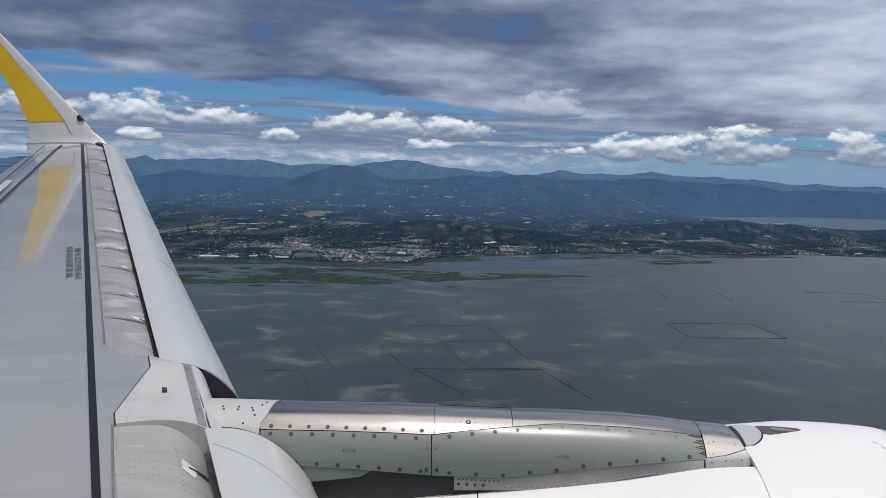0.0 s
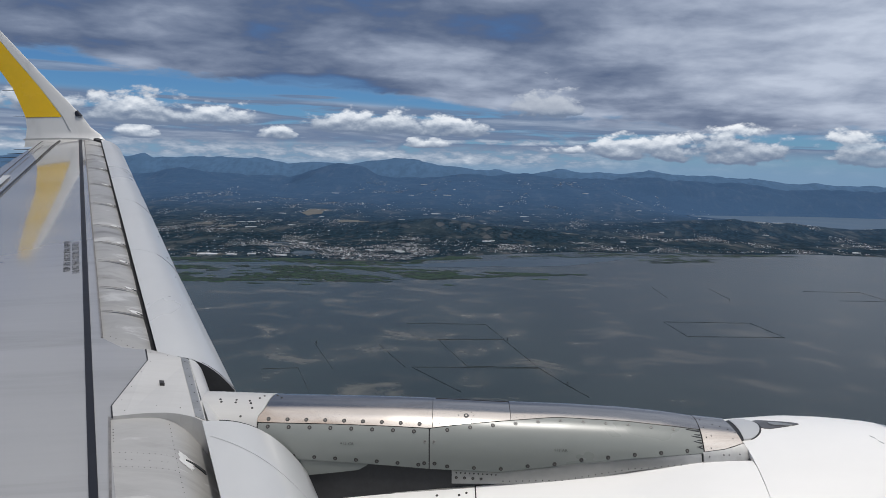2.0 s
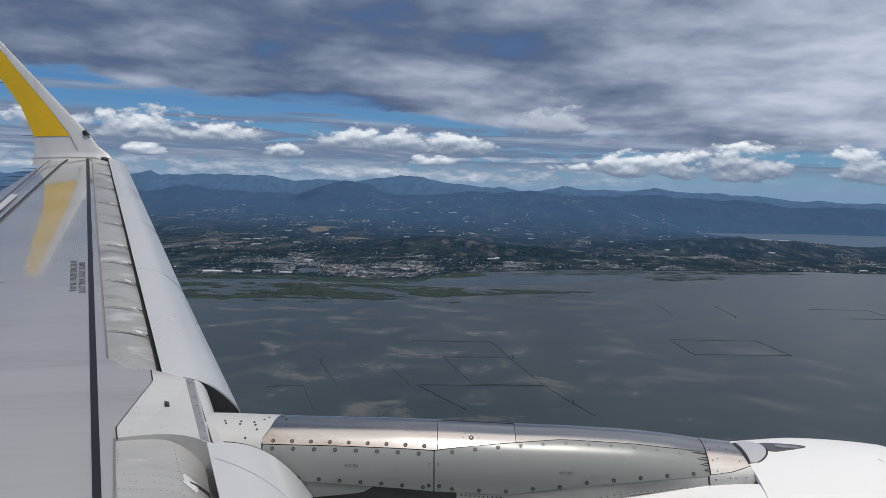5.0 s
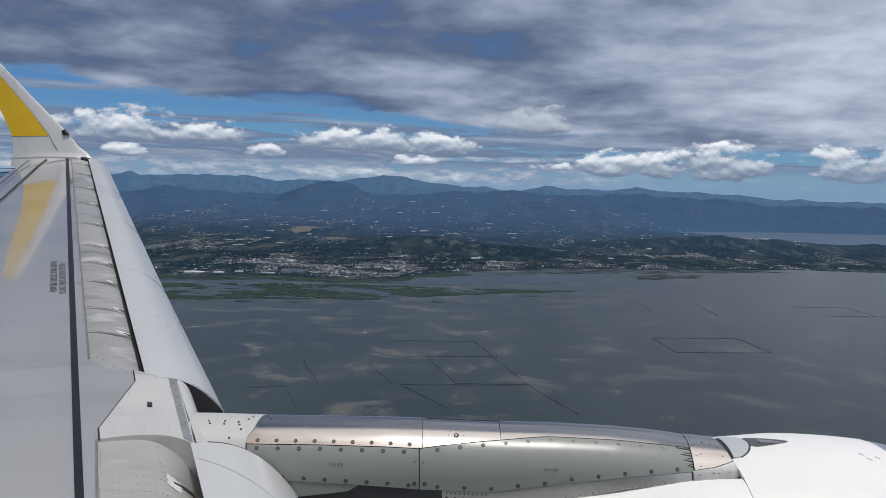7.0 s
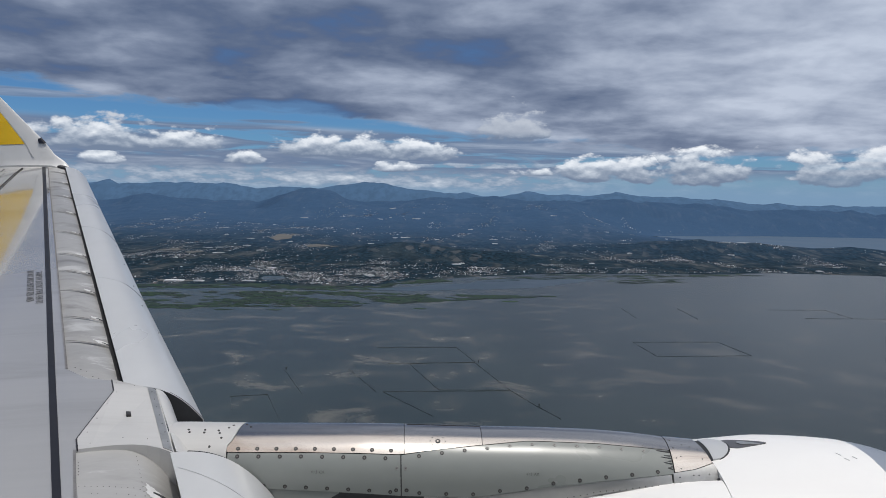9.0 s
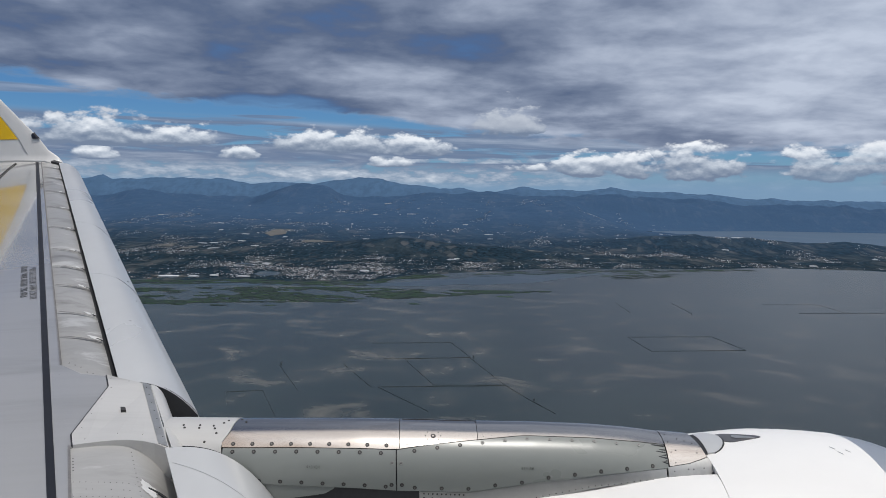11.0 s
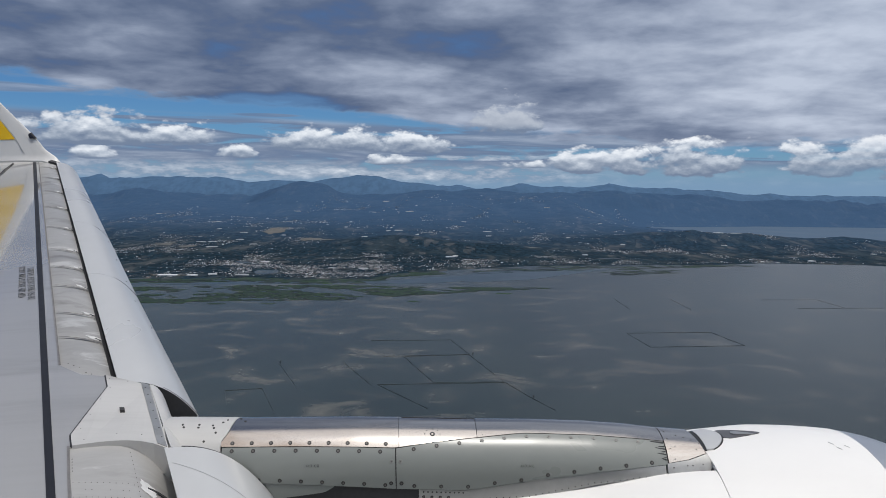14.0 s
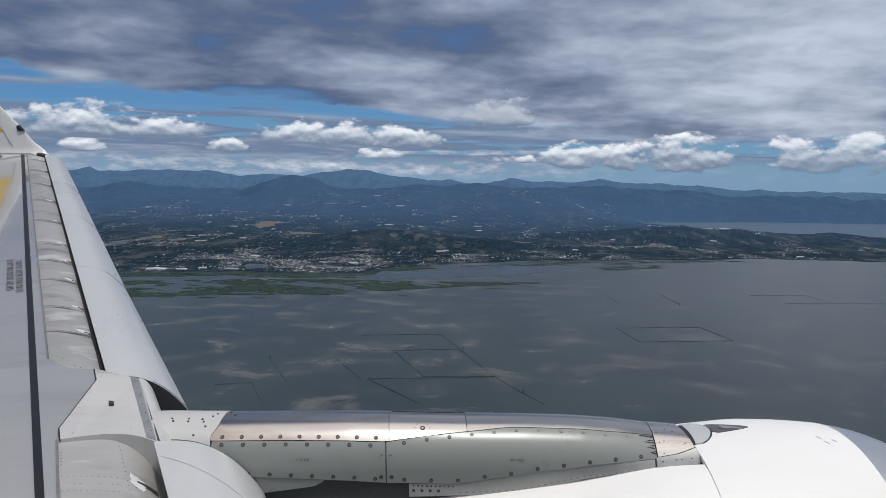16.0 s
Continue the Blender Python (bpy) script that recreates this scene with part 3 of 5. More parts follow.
fairing = part("pylon_fairing", slab([(-1.885, 5.058), (-1.812, 4.885), (-1.792, 4.262), (-1.738, 4.136), (-1.68, 4.152), (-1.62, 4.166), (-1.55, 4.178), (-1.47, 4.186), (-1.40, 4.184), (-1.33, 4.170), (-1.242, 4.130),
                                      (-1.575, 4.940), (-1.634, 4.962)], fair_lift, 0.26), fairing_paint, airliner, "off-white fairing panel over the pylon with a sealed edge", smooth=False)
part("edge_seal", slab([(-1.894, 5.061), (-1.821, 4.887), (-1.8015, 4.262), (-1.7475, 4.138), (-1.742, 4.150), (-1.796, 4.266), (-1.815, 4.890), (-1.888, 5.066)], lambda x, y: fair_lift(x, y) - 0.004, 0.008), dark_seal_and_shade, fairing, smooth=False)
part("metal_strip", slab([(-1.636, 4.960), (-1.585, 4.944), (-1.255, 4.146), (-1.312, 4.172)], lambda x, y: fair_lift(x, y) + 0.005, 0.1), strip_metal, fairing, "riveted bare metal strip", smooth=False)
part("drain_plate", slab([(-1.626, 4.540), (-1.598, 4.540), (-1.614, 4.580), (-1.642, 4.581)], lambda x, y: fair_lift(x, y) + 0.005, 0.05), screw_metal, fairing, "small dark square plate", smooth=False)
for k in range(7):
    f = (k + 0.5) / 7
    y, x = 4.945 - 0.75 * f, -1.612 + 0.325 * f
    stud("rivet", rivet_mesh, (x, y, wing_z(y) + fair_lift(x, y) + 0.006), (0.1, -0.11, 1), fairing, 0.55)
for x, y in ((-1.84, 5.0), (-1.79, 4.86), (-1.79, 4.7), (-1.775, 4.5), (-1.765, 4.33), (-1.70, 4.20), (-1.55, 4.26), (-1.42, 4.26), (-1.72, 4.97)):
    stud("rivet", rivet_mesh, (x, y, wing_z(y) + fair_lift(x, y) + 0.001), (0.1, -0.11, 1), fairing, 0.45)


def cap_skin(u, v):
    y = 4.944 - 0.80 * u
    x = -1.583 + 0.345 * u + 0.10 * math.sin(v * math.pi / 2)
    return (x, y, wing_z(y) + fair_lift(-1.583 + 0.345 * u, y) - 0.004 - 0.22 * (1 - math.cos(v * math.pi / 2)))


part("nose_cap", sheet(cap_skin, span(0, 1, 9), span(0, 1, 9), -0.01), fairing_paint, fairing)
part("cap_seal", sheet(lambda u, v: tuple(Vector(cap_skin(u, 0.72 + 0.16 * u + 0.12 * v)) + Vector((0.020, -0.004, 0.008))), span(0.25, 1.0, 14), (0, 0.5, 1), -0.008), dark_seal_and_shade, fairing, "dark curved rubber seal")

# winglet: chord rows from the foot to the tip (leading x, z, trailing x, z)
ROW = ((-5.96, -0.46, -7.43, -0.56), (-6.05, -0.34, -7.38, -0.34), (-6.22, -0.21, -7.36, -0.21), (-6.37, 0.0, -7.37, -0.02), (-6.82, 0.49, -7.55, 0.47),
       (-7.28, 1.0, -7.90, 1.0), (-7.73, 1.5, -8.17, 1.48), (-8.01, 1.82, -8.34, 1.80))


def winglet_at(v):
    """Row of the winglet at a share of its height, smoothly."""
    k = v * (len(ROW) - 1)
    i = min(int(k), len(ROW) - 2)
    f = k - i
    return [a + (b - a) * f for a, b in zip(ROW[i], ROW[i + 1])]


def winglet_skin(c, v, side):
    lx, lz, tx, tz = winglet_at(v)
    x, z = lx + (tx - lx) * c, lz + (tz - lz) * c
    thick = (0.09 if v > 0.2 else 0.09 + 0.20 * (1 - v / 0.2) ** 2) * (lx - tx) * (1.5 * math.sqrt(max(c, 0)) * (1 - c) * (1.25 - 0.5 * c)) * 0.5
    y = 14.62 + 0.10 * (z + 0.5) + side * thick
    k = y / 14.65
    return (x * k, y, z * k)


rings = []
for v in span(0, 1, 36):
    cs = [0, 0.004, 0.015, 0.04, 0.09, 0.2, 0.35, 0.55, 0.75, 0.9, 1.0]
    rings.append([winglet_skin(c, v, -1) for c in cs] + [winglet_skin(c, v, 1) for c in cs[-2:0:-1]])
# white made darker here, so the colour holds the inner face's shade
winglet_shade_paint = surface("winglet_shaded_white", (0.64, 0.635, 0.62), 0.35, 0, 0.03, 0.8, coat=0.2, tint=(0.46, 0.455, 0.44), tint_scale=1.4, tint_amount=0.5, stretch=(1, 1, 0.5))
winglet = part("winglet", loft(rings), winglet_shade_paint, airliner, "white upturned winglet with a yellow inner face")
part("yellow_panel", sheet(lambda u, v: tuple(Vector(winglet_skin(0.365 - 0.05 * v + u * (0.632 + 0.05 * v), 0.415 + 0.58 * v, -1)) + Vector((0, -0.004, 0))), span(0, 1, 12), span(0, 1, 30), 0.003), yellow_paint, winglet, "yellow painted inner face")
part("paint_edge", sheet(lambda u, v: tuple(Vector(winglet_skin(0.355 - 0.05 * v + u * 0.010, 0.22 + 0.77 * v, -1)) + Vector((0, -0.006, 0))), (0, 1), span(0, 1, 30), 0.003), strip_metal, winglet)
part("position_light", sheet(lambda u, v: tuple(Vector(winglet_skin(0.002 + u * 0.115 * math.sqrt(max(0.02, 1 - v * v)), 0.418 + 0.034 * v, -1)) + Vector((0.01, -0.012, 0))), span(0, 1, 6), span(0, 1, 8), 0.02), lens_glass, winglet, "dark position light housing")
part("foot_seal", sheet(lambda u, v: (-7.36 + 1.44 * u, 14.50 + 0.02 * v, wing_z(14.5) + 0.02 + 0.02 * math.sin(u * math.pi) - (0.12 * max(0, u - 0.8) / 0.2)), span(0, 1, 20), (0, 1), 0.03), fairing_paint, winglet)
part("foot_fence", slab([(-6.12, 14.48), (-5.90, 14.44), (-5.88, 14.52), (-6.10, 14.60)], lambda x, y: 0.03 - 0.25 * max(0, x + 6.1), 0.16), dark_seal_and_shade, winglet)
for v in (0.43, 0.56, 0.69, 0.82):
    p = Vector(winglet_skin(1.0, v, 0))
    bm = bmesh.new()
    bmesh.ops.create_cone(bm, cap_ends=True, segments=8, radius1=0.006, radius2=0.003, depth=0.26,
                          matrix=Matrix.Translation(p + Vector((-0.08, 0, 0.0))) @ Matrix.Rotation(radians(-90), 4, "Y"))
    part("static_wick", bm, dark_seal_and_shade, winglet)

# ---- pylon ----
PX = (-1.6, -1.257, -0.963, -0.603, -0.275, 0.052, 0.397, 0.709, 1.038, 1.269, 1.452, 1.667, 1.9)
PZ = (-1.825, -1.829, -1.839, -1.846, -1.853, -1.866, -1.883, -1.894, -1.914, -1.938, -1.966, -1.990, -2.03)
pylon_z = curve(PX, PZ)


def pylon_at(x, a, out=0.0):
    """On the pylon's skin: a in degrees from the crown towards the cabin; past 90, centimetres down its side."""
    zc, r = pylon_z(x), 0.25 + out
    s = -1 if a < 0 else 1
    b = abs(a)
    if b <= 90:
        return (x, 4.45 - s * r * math.sin(radians(b)), zc + r * math.cos(radians(b)))
    return (x, 4.45 - s * r, zc - (b - 90) / 100)


def pylon_normal(x, a):
    b = radians(max(-90, min(90, a)))
    return (0, -math.sin(b), math.cos(b))


pylon = tagged(new("pylon"), "engine pylon of bare metal and green-grey panels with screws")
pylon.parent = airliner
angles = span(-125, 125, 60)
# the core's dark colour paints the shade below the side panels
part("core", loft([[pylon_at(x, a, -0.02) for a in angles] for x in span(-1.3, 1.63, 40)]), dark_hollow, pylon, "pylon core, underside shade in its dark colour")
seam = curve((-1.02, -0.57, -0.062, 0.143, 0.378, 0.632, 0.995, 1.247, 1.44), (49.3, 49.4, 51.2, 43.2, 35.5, 27.8, 27.7, 28.3, 27.0))
foot = curve((-1.02, -0.75, -0.062, 0.311, 0.65, 0.973, 1.25, 1.44), (91.0, 92.0, 95.4, 95.7, 90.5, 79.7, 69, 59.5))
back_edge = curve((-60, -17, 28.7, 43, 60, 120), (-0.93, -0.94, -0.972, -1.006, -1.0, -1.0))


def skin_piece(name, x0, x1, a0, a1, material, label="", nx=30, na=24, thick=0.014, out=0.0):
    """A piece of the pylon's skin between two x limits (functions of the angle) and two angle limits (functions of x)."""
    def at(u, v):
        x = x0(30) + (x1(30) - x0(30)) * u
        a = a0(x) + (a1(x) - a0(x)) * v
        x = x0(a) + (x1(a) - x0(a)) * u
        return pylon_at(x, a, out)
    return part(name, sheet(at, span(0, 1, nx), span(0, 1, na), -thick), material, pylon, label)


def const(c):
    return lambda _: c


rear_fairing = skin_piece("rear_fairing", const(-1.34), lambda a: back_edge(a) - 0.004, const(-80), const(118), fairing_paint, "off-white pylon fairing with small screws")
top_1 = skin_piece("top_panel", back_edge, const(-0.0465), const(-80), lambda x: seam(x) - 0.5, bare_metal, "weathered bare metal top panel")
top_2 = skin_piece("top_panel", const(-0.0435), const(0.3855), const(-80), lambda x: seam(x) - 0.5, bare_metal, "weathered bare metal top panel")
top_3 = skin_piece("top_panel", const(0.3885), const(1.443), const(-80), lambda x: seam(x) - 0.5, bare_metal, "weathered bare metal top panel")
side_1 = skin_piece("side_panel", const(-0.998), const(-0.066), lambda x: seam(x) + 0.6, foot, pylon_paint, "green-grey pylon access panel")
side_2 = skin_piece("side_panel", const(-0.060), const(1.440), lambda x: seam(x) + 0.6, foot, pylon_paint, "green-grey pylon access panel", nx=60)
skirt = skin_piece("skirt", const(-1.05), const(-0.40), lambda x: foot(x) + 0.4, curve((-1.05, -0.75, -0.55, -0.45, -0.40), (104, 101.5, 99.0, 97.6, 94.6)), pylon_paint, "green-grey lower skirt", out=-0.006)
strip = skin_piece("metal_strip", const(0.06), const(1.428), lambda x: foot(x) + 0.4, curve((0.06, 0.19, 0.667, 1.1, 1.44), (103.5, 103.0, 100.5, 90.0, 73.5)), strip_metal, "dull riveted metal strip", out=-0.004)
front_fairing = skin_piece("front_fairing", const(1.447), lambda a: 1.622 + 0.0012 * max(0, a), const(-80), curve((1.42, 1.55, 1.67), (59.0, 51, 39.5)), bare_metal, "bare metal front fairing", out=0.002)
gusset = skin_piece("gusset", const(1.436), lambda a: 1.676 + 0.0016 * (a - 40), curve((1.42, 1.55, 1.67, 1.71), (59.6, 51.6, 40.1, 37)), curve((1.42, 1.71), (76, 70)), strip_metal, "dull grey metal gusset", out=0.004)
hatch_edge = skin_piece("hatch_edge", const(-0.03), const(0.388), const(-9.0), const(-7.6), dark_seal_and_shade, out=0.002, thick=0.004)

skin_piece("placard", const(-0.012), const(0.062), const(41.0), const(44.6), strip_metal, "small grey placard", nx=6, na=4, thick=0.002, out=0.002)

# seam screws
for i in range(9):
    x = -0.945 + 0.1035 * i
    stud("screw", screw_mesh, pylon_at(x, seam(x) - 5.0, 0.001), pylon_normal(x, seam(x) - 5), top_1)
for i in range(8):
    x = -0.945 + 0.114 * i
    stud("screw", screw_mesh, pylon_at(x, seam(x) + 5.0, 0.001), pylon_normal(x, seam(x) + 5), side_1)
for i in range(7):
    x = -0.80 + 0.113 * i
    stud("screw", screw_mesh, pylon_at(x, foot(x) - 1.9, 0.001), pylon_normal(x, foot(x)), side_1)
for i in range(11):
    x = 0.035 + 0.1255 * i
    stud("screw", screw_mesh if i < 3 else pale_screw_mesh, pylon_at(x, seam(x) + 5.0, 0.001), pylon_normal(x, seam(x) + 5), side_2)
for i in range(10):
    x = 0.035 + 0.146 * i
    a = foot(x) - (1.9 if x < 0.7 else 4.5)
    stud("screw", screw_mesh, pylon_at(x, a, 0.001), pylon_normal(x, a), side_2)
for x, p in ((-0.090, side_1), (-0.034, side_2)):
    stud("screw", screw_mesh, pylon_at(x, 92.2, 0.001), pylon_normal(x, 90), p)
    stud("screw", pale_screw_mesh, pylon_at(x + (0.004 if x < -0.05 else -0.004), 68, 0.001), pylon_normal(x, 68), p)
for x, a in ((-1.235, 15), (-1.225, 20), (-1.145, 15), (-1.145, 20.5), (-1.07, 16), (-1.06, 21), (-1.045, 29), (-1.0, 2), (-1.02, 9), (-1.10, 42), (-0.90, 6), (-0.93, -3)):
    stud("rivet", rivet_mesh, pylon_at(x, a, 0.001), pylon_normal(x, a), rear_fairing, 1.15)
for i in range(22):
    x = 0.42 + 0.046 * i
    stud("rivet", rivet_mesh, pylon_at(x, seam(x) - 4, 0.0), pylon_normal(x, seam(x) - 4), top_3, 0.3)
for i in range(30):
    x = 0.34 + 0.036 * i
    a = curve((0.06, 0.19, 0.667, 1.1, 1.44), (103.5, 103.0, 100.5, 90.0, 73.5))(x) - 1.5
    stud("rivet", rivet_mesh, pylon_at(x, a, -0.003), pylon_normal(x, a), strip, 0.55)
for i in range(10):
    x = 0.085 + 0.024 * i
    stud("rivet", rivet_mesh, pylon_at(x, foot(x) + 1.6, -0.003), pylon_normal(x, 90), strip, 0.8)
for i in range(4):
    x = 0.085 + 0.045 * i
    stud("screw", screw_mesh, pylon_at(x, foot(x) + 4.4, -0.003), pylon_normal(x, 90), strip, 0.75)
for x, a in ((1.47, 6), (1.47, 22), (1.47, 38), (1.485, 52), (1.53, 14), (1.57, 17), (1.61, 21), (1.645, 26), (1.5, 35), (1.62, 36)):
    stud("rivet", rivet_mesh, pylon_at(x, a, 0.003), pylon_normal(x, a), front_fairing, 0.6)
for x, a in ((1.47, 63), (1.55, 59), (1.58, 58.5), (1.64, 56), (1.47, 70)):
    stud("rivet", rivet_mesh, pylon_at(x, a, 0.005), pylon_normal(x, a), gusset, 0.7)
# round fastener with its ring of dots
stud("latch", latch_mesh, pylon_at(0.14, 31, 0.001), pylon_normal(0, 31), top_2, 0.8)
for i in range(8):
    b = i * math.pi / 4
    a = 31 + 8.5 * math.sin(b)
    stud("rivet", rivet_mesh, pylon_at(0.14 + 0.042 * math.cos(b), a, 0.0), pylon_normal(0, a), top_2, 0.6)
# chipped paint near the front seam
for i, (l, a) in enumerate(((0.075, 30), (0.035, 36), (0.055, 39.5), (0.025, 43), (0.045, 47), (0.02, 50.5), (0.03, 54))):
    part("paint_chip", sheet(lambda u, v: pylon_at(1.438 - l * u * (0.9 + 0.1 * v), a + (v - 0.5) * (1.5 if i else 2.4) * (1 - 0.7 * u) + 2.0 * u * math.sin(3 * i), 0.003), span(0, 1, 5), (0, 1), 0.004), dark_hollow, side_2)


code_paint = surface("faded_code_paint", (0.06, 0.062, 0.06), 0.5, 0, 0.2, 12)


def code_mark(words, x, a, parent):
    n = Vector(pylon_normal(x, a))
    right = Vector((1, 0, -0.05))
    m = Matrix((right, n.cross(right), n)).transposed().to_4x4()
    m.translation = Vector(pylon_at(x, a, 0.002))
    lettering(words, 0.0215, m, code_paint, parent, 1.15)


code_mark("413 CR", -0.548, 74.5, side_1)
code_mark("413 AR", 0.615, 73, side_2)

# ---- engine nacelle ----
NX = (-1.6, -0.4, 0.2, 0.67, 1.43, 1.75, 2.1, 2.32, 2.5, 2.66, 2.76, 2.87, 2.98, 3.08, 3.15, 3.19)
NR = (0.72, 0.83, 0.885, 0.94, 1.03, 1.075, 1.1, 1.092, 1.077, 1.058, 1.038, 1.004, 0.955, 0.897, 0.845, 0.79)


def nacelle_r(x):
    """Smoothed radius along the engine."""
    return sum(float(np.interp(x + d, NX, NR)) for d in (-0.06, -0.03, 0, 0.03, 0.06)) / 5


def nacelle_at(x, a, out=0.0):
    """On the cowl: a in degrees from the crown towards the cabin."""
    r = nacelle_r(x) + out
    return (x, 4.45 - r * math.sin(radians(a)), -2.878 + r * math.cos(radians(a)))


nacelle = tagged(new("nacelle"), "white engine nacelle with grey inlet lip")
nacelle.parent = airliner
reverser_r = curve((-1.2, -0.4, 0.2, 0.67, 1.43, 1.69), (0.75, 0.83, 0.885, 0.928, 1.006, 1.012))
part("reverser_cowl", sheet(lambda u, v: nacelle_at(u, v, reverser_r(u) - nacelle_r(u) + 0.056 * min(1, max(0, (v - 12.0) / 3.5)) * min(1, max(0, (u - 1.0) / 0.6))), span(-1.2, 1.688, 40), span(8, 352, 100), -0.02), white_paint, nacelle, "white thrust reverser cowl")
fan_cowl = part("fan_cowl", sheet(lambda u, v: nacelle_at(u, v, 0.004), span(1.690, 2.618, 26), span(-180, 180, 130), -0.05), white_paint, nacelle, "white fan cowl")
lip = part("inlet_lip", sheet(lambda u, v: nacelle_at(u, v) if u < 3.19 else (3.19 - (u - 3.19) * 0.8, 4.45 - (0.79 - min(0.10, (u - 3.19) * 0.7)) * math.sin(radians(v)), -2.878 + (0.79 - min(0.10, (u - 3.19) * 0.7)) * math.cos(radians(v))), span(2.624, 3.4, 30), span(-180, 180, 130), -0.01), lip_metal, nacelle, "dull polished inlet lip")
part("cowl_seam", sheet(lambda u, v: nacelle_at(u, v, -0.030), (1.680, 1.700), span(-60, 90, 60), -0.01), dark_seal_and_shade, nacelle)
part("cowl_edge", sheet(lambda u, v: nacelle_at(u, v, reverser_r(u) - nacelle_r(u) + 0.004), span(-1.1, 0.186, 16), span(6, 15.8, 5), -0.006), strip_metal, nacelle, "dull metal edge of the reverser cowl")
for x, a in ((-0.02, 18.5), (-0.02, 21), (0.10, 19), (0.14, 18.2)):
    stud("rivet", rivet_mesh, nacelle_at(x, a, reverser_r(x) - nacelle_r(x) + 0.001), (0, -math.sin(radians(a)), math.cos(radians(a))), nacelle, 1.3)
part("cowl_joint", sheet(lambda u, v: nacelle_at(u, v, reverser_r(u) - nacelle_r(u) + 0.002), (0.186, 0.193), span(12, 60, 20), -0.003), dark_seal_and_shade, nacelle)
part("core_engine", sheet(lambda u, v: (u, 4.45 - 0.70 * math.sin(radians(v)), -2.878 + 0.70 * math.cos(radians(v))), (-1.3, 2.5), span(-180, 180, 40), 0.02), dark_hollow, nacelle)


def drop_shape(u, v, x0, x1, a_mid, a_half, out):
    """A teardrop on the cowl: blunt behind, drawn out ahead."""
    w = a_half * (math.sqrt(max(0, 1 - (1 - min(1, u / 0.25)) ** 2)) if u < 0.25 else (1 - (u - 0.25) / 0.75) ** 0.8 * 0.95 + 0.05)
    x = x0 + (x1 - x0) * u
    return nacelle_at(x, a_mid + 3.5 * u * 0.8 + w * v, out)


vent = part("vent", sheet(lambda u, v: drop_shape(u, v, 1.825, 2.075, -6.2, 4.6, 0.008), span(0, 1, 20), span(-1, 1, 9), -0.01), vent_grey, fan_cowl, "dark grey teardrop air outlet")
part("vent_lip", sheet(lambda u, v: drop_shape(u, v, 1.91, 2.03, -5.0, 1.6, 0.013), span(0, 1, 12), span(-1, 1, 5), -0.008), strip_metal, vent)
# half-round tab between pylon and cowl


def tab(u, v, out, grow=1.0):
    a = -13.0 + 18.5 * u
    x_in = 1.726 - 0.030 * u
    return nacelle_at(x_in + v * (0.012 + 0.120 * grow * math.sqrt(max(0.0, math.sin(math.pi * min(1, max(0, u * 0.92 + 0.06)))))), a, out)


part("tab_seal", sheet(lambda u, v: tab(u, v, 0.010, 1.10), span(0, 1, 20), span(-0.2, 1, 9), 0.02), dark_seal_and_shade, nacelle)
part("tab", sheet(lambda u, v: tab(u, v, 0.014), span(0, 1, 20), span(0.06, 1, 8), 0.02), slat_paint, nacelle, "pale grey half-round tab")
for x, a in ((2.42, 4), (2.44, 7), (2.50, 5.5)):
    part("scuff", sheet(lambda u, v: nacelle_at(x + 0.018 * u, a + 1.2 * u + 0.25 * v, 0.006), (0, 1), (-1, 1), -0.002), strip_metal, fan_cowl)


# the cabin's flank behind the seat
part("fuselage", sheet(lambda u, v: (u, -2.13 + 2.0 * math.cos(radians(v)), -0.45 + 2.0 * math.sin(radians(v))), span(-9, 9, 24), span(-180, 180, 72), 0.03), white_paint, airliner, "plain white fuselage flank")


# ---- the land, the lake and the distance ----
def field_noise(x, y, s, seed=0.0):
    return noise.fractal(Vector((x / s, y / s, seed)), 1.0, 2.0, 5)


shore_line = curve((-1500, -495, -407, -321, -212, -129, -70, 12, 125, 244, 364, 487, 627, 759, 880, 949, 2000), (1210, 1318, 1331, 1361, 1345, 1365, 1476, 1531, 1618, 1662, 1683, 1703, 1757, 1775, 1775, 1755, 1850))
bay_near = curve((760, 822, 970, 1119, 1402, 2600), (3520, 3296, 3040, 2645, 2580, 2500))


def far_bay(x, y, soft):
    """One inside the second sheet of water beyond the point, nought on land."""
    n = 26 * field_noise(x, y, 200, 5.5)
    inside = min((x - 800 - n) / 60, (y - bay_near(x) - n) / 70, (min(3880, 3608 + 0.431 * (x - 850)) + n - y) / 70)
    return max(0.0, min(1.0, inside / soft))


hill_tops = curve((-0.6, -0.45, -0.35, -0.2, -0.1, 0.0, 0.08, 0.18, 0.26, 0.32, 0.5, 0.7), (0.72, 0.74, 0.76, 0.84, 0.98, 1.08, 1.13, 1.14, 1.10, 1.03, 0.97, 0.92))
far_rise = curve((2400, 2800, 3100, 3400, 3700, 3950, 4150), (0, 8, 26, 56, 92, 118, 108))
point_tops = curve((0.12, 0.16, 0.20, 0.26, 0.30, 0.33, 0.373, 0.41, 0.443, 0.491, 0.52, 0.54, 0.7), (0, 8, 16, 30, 42, 34, 35, 24, 15, 26, 21, 13, 12))


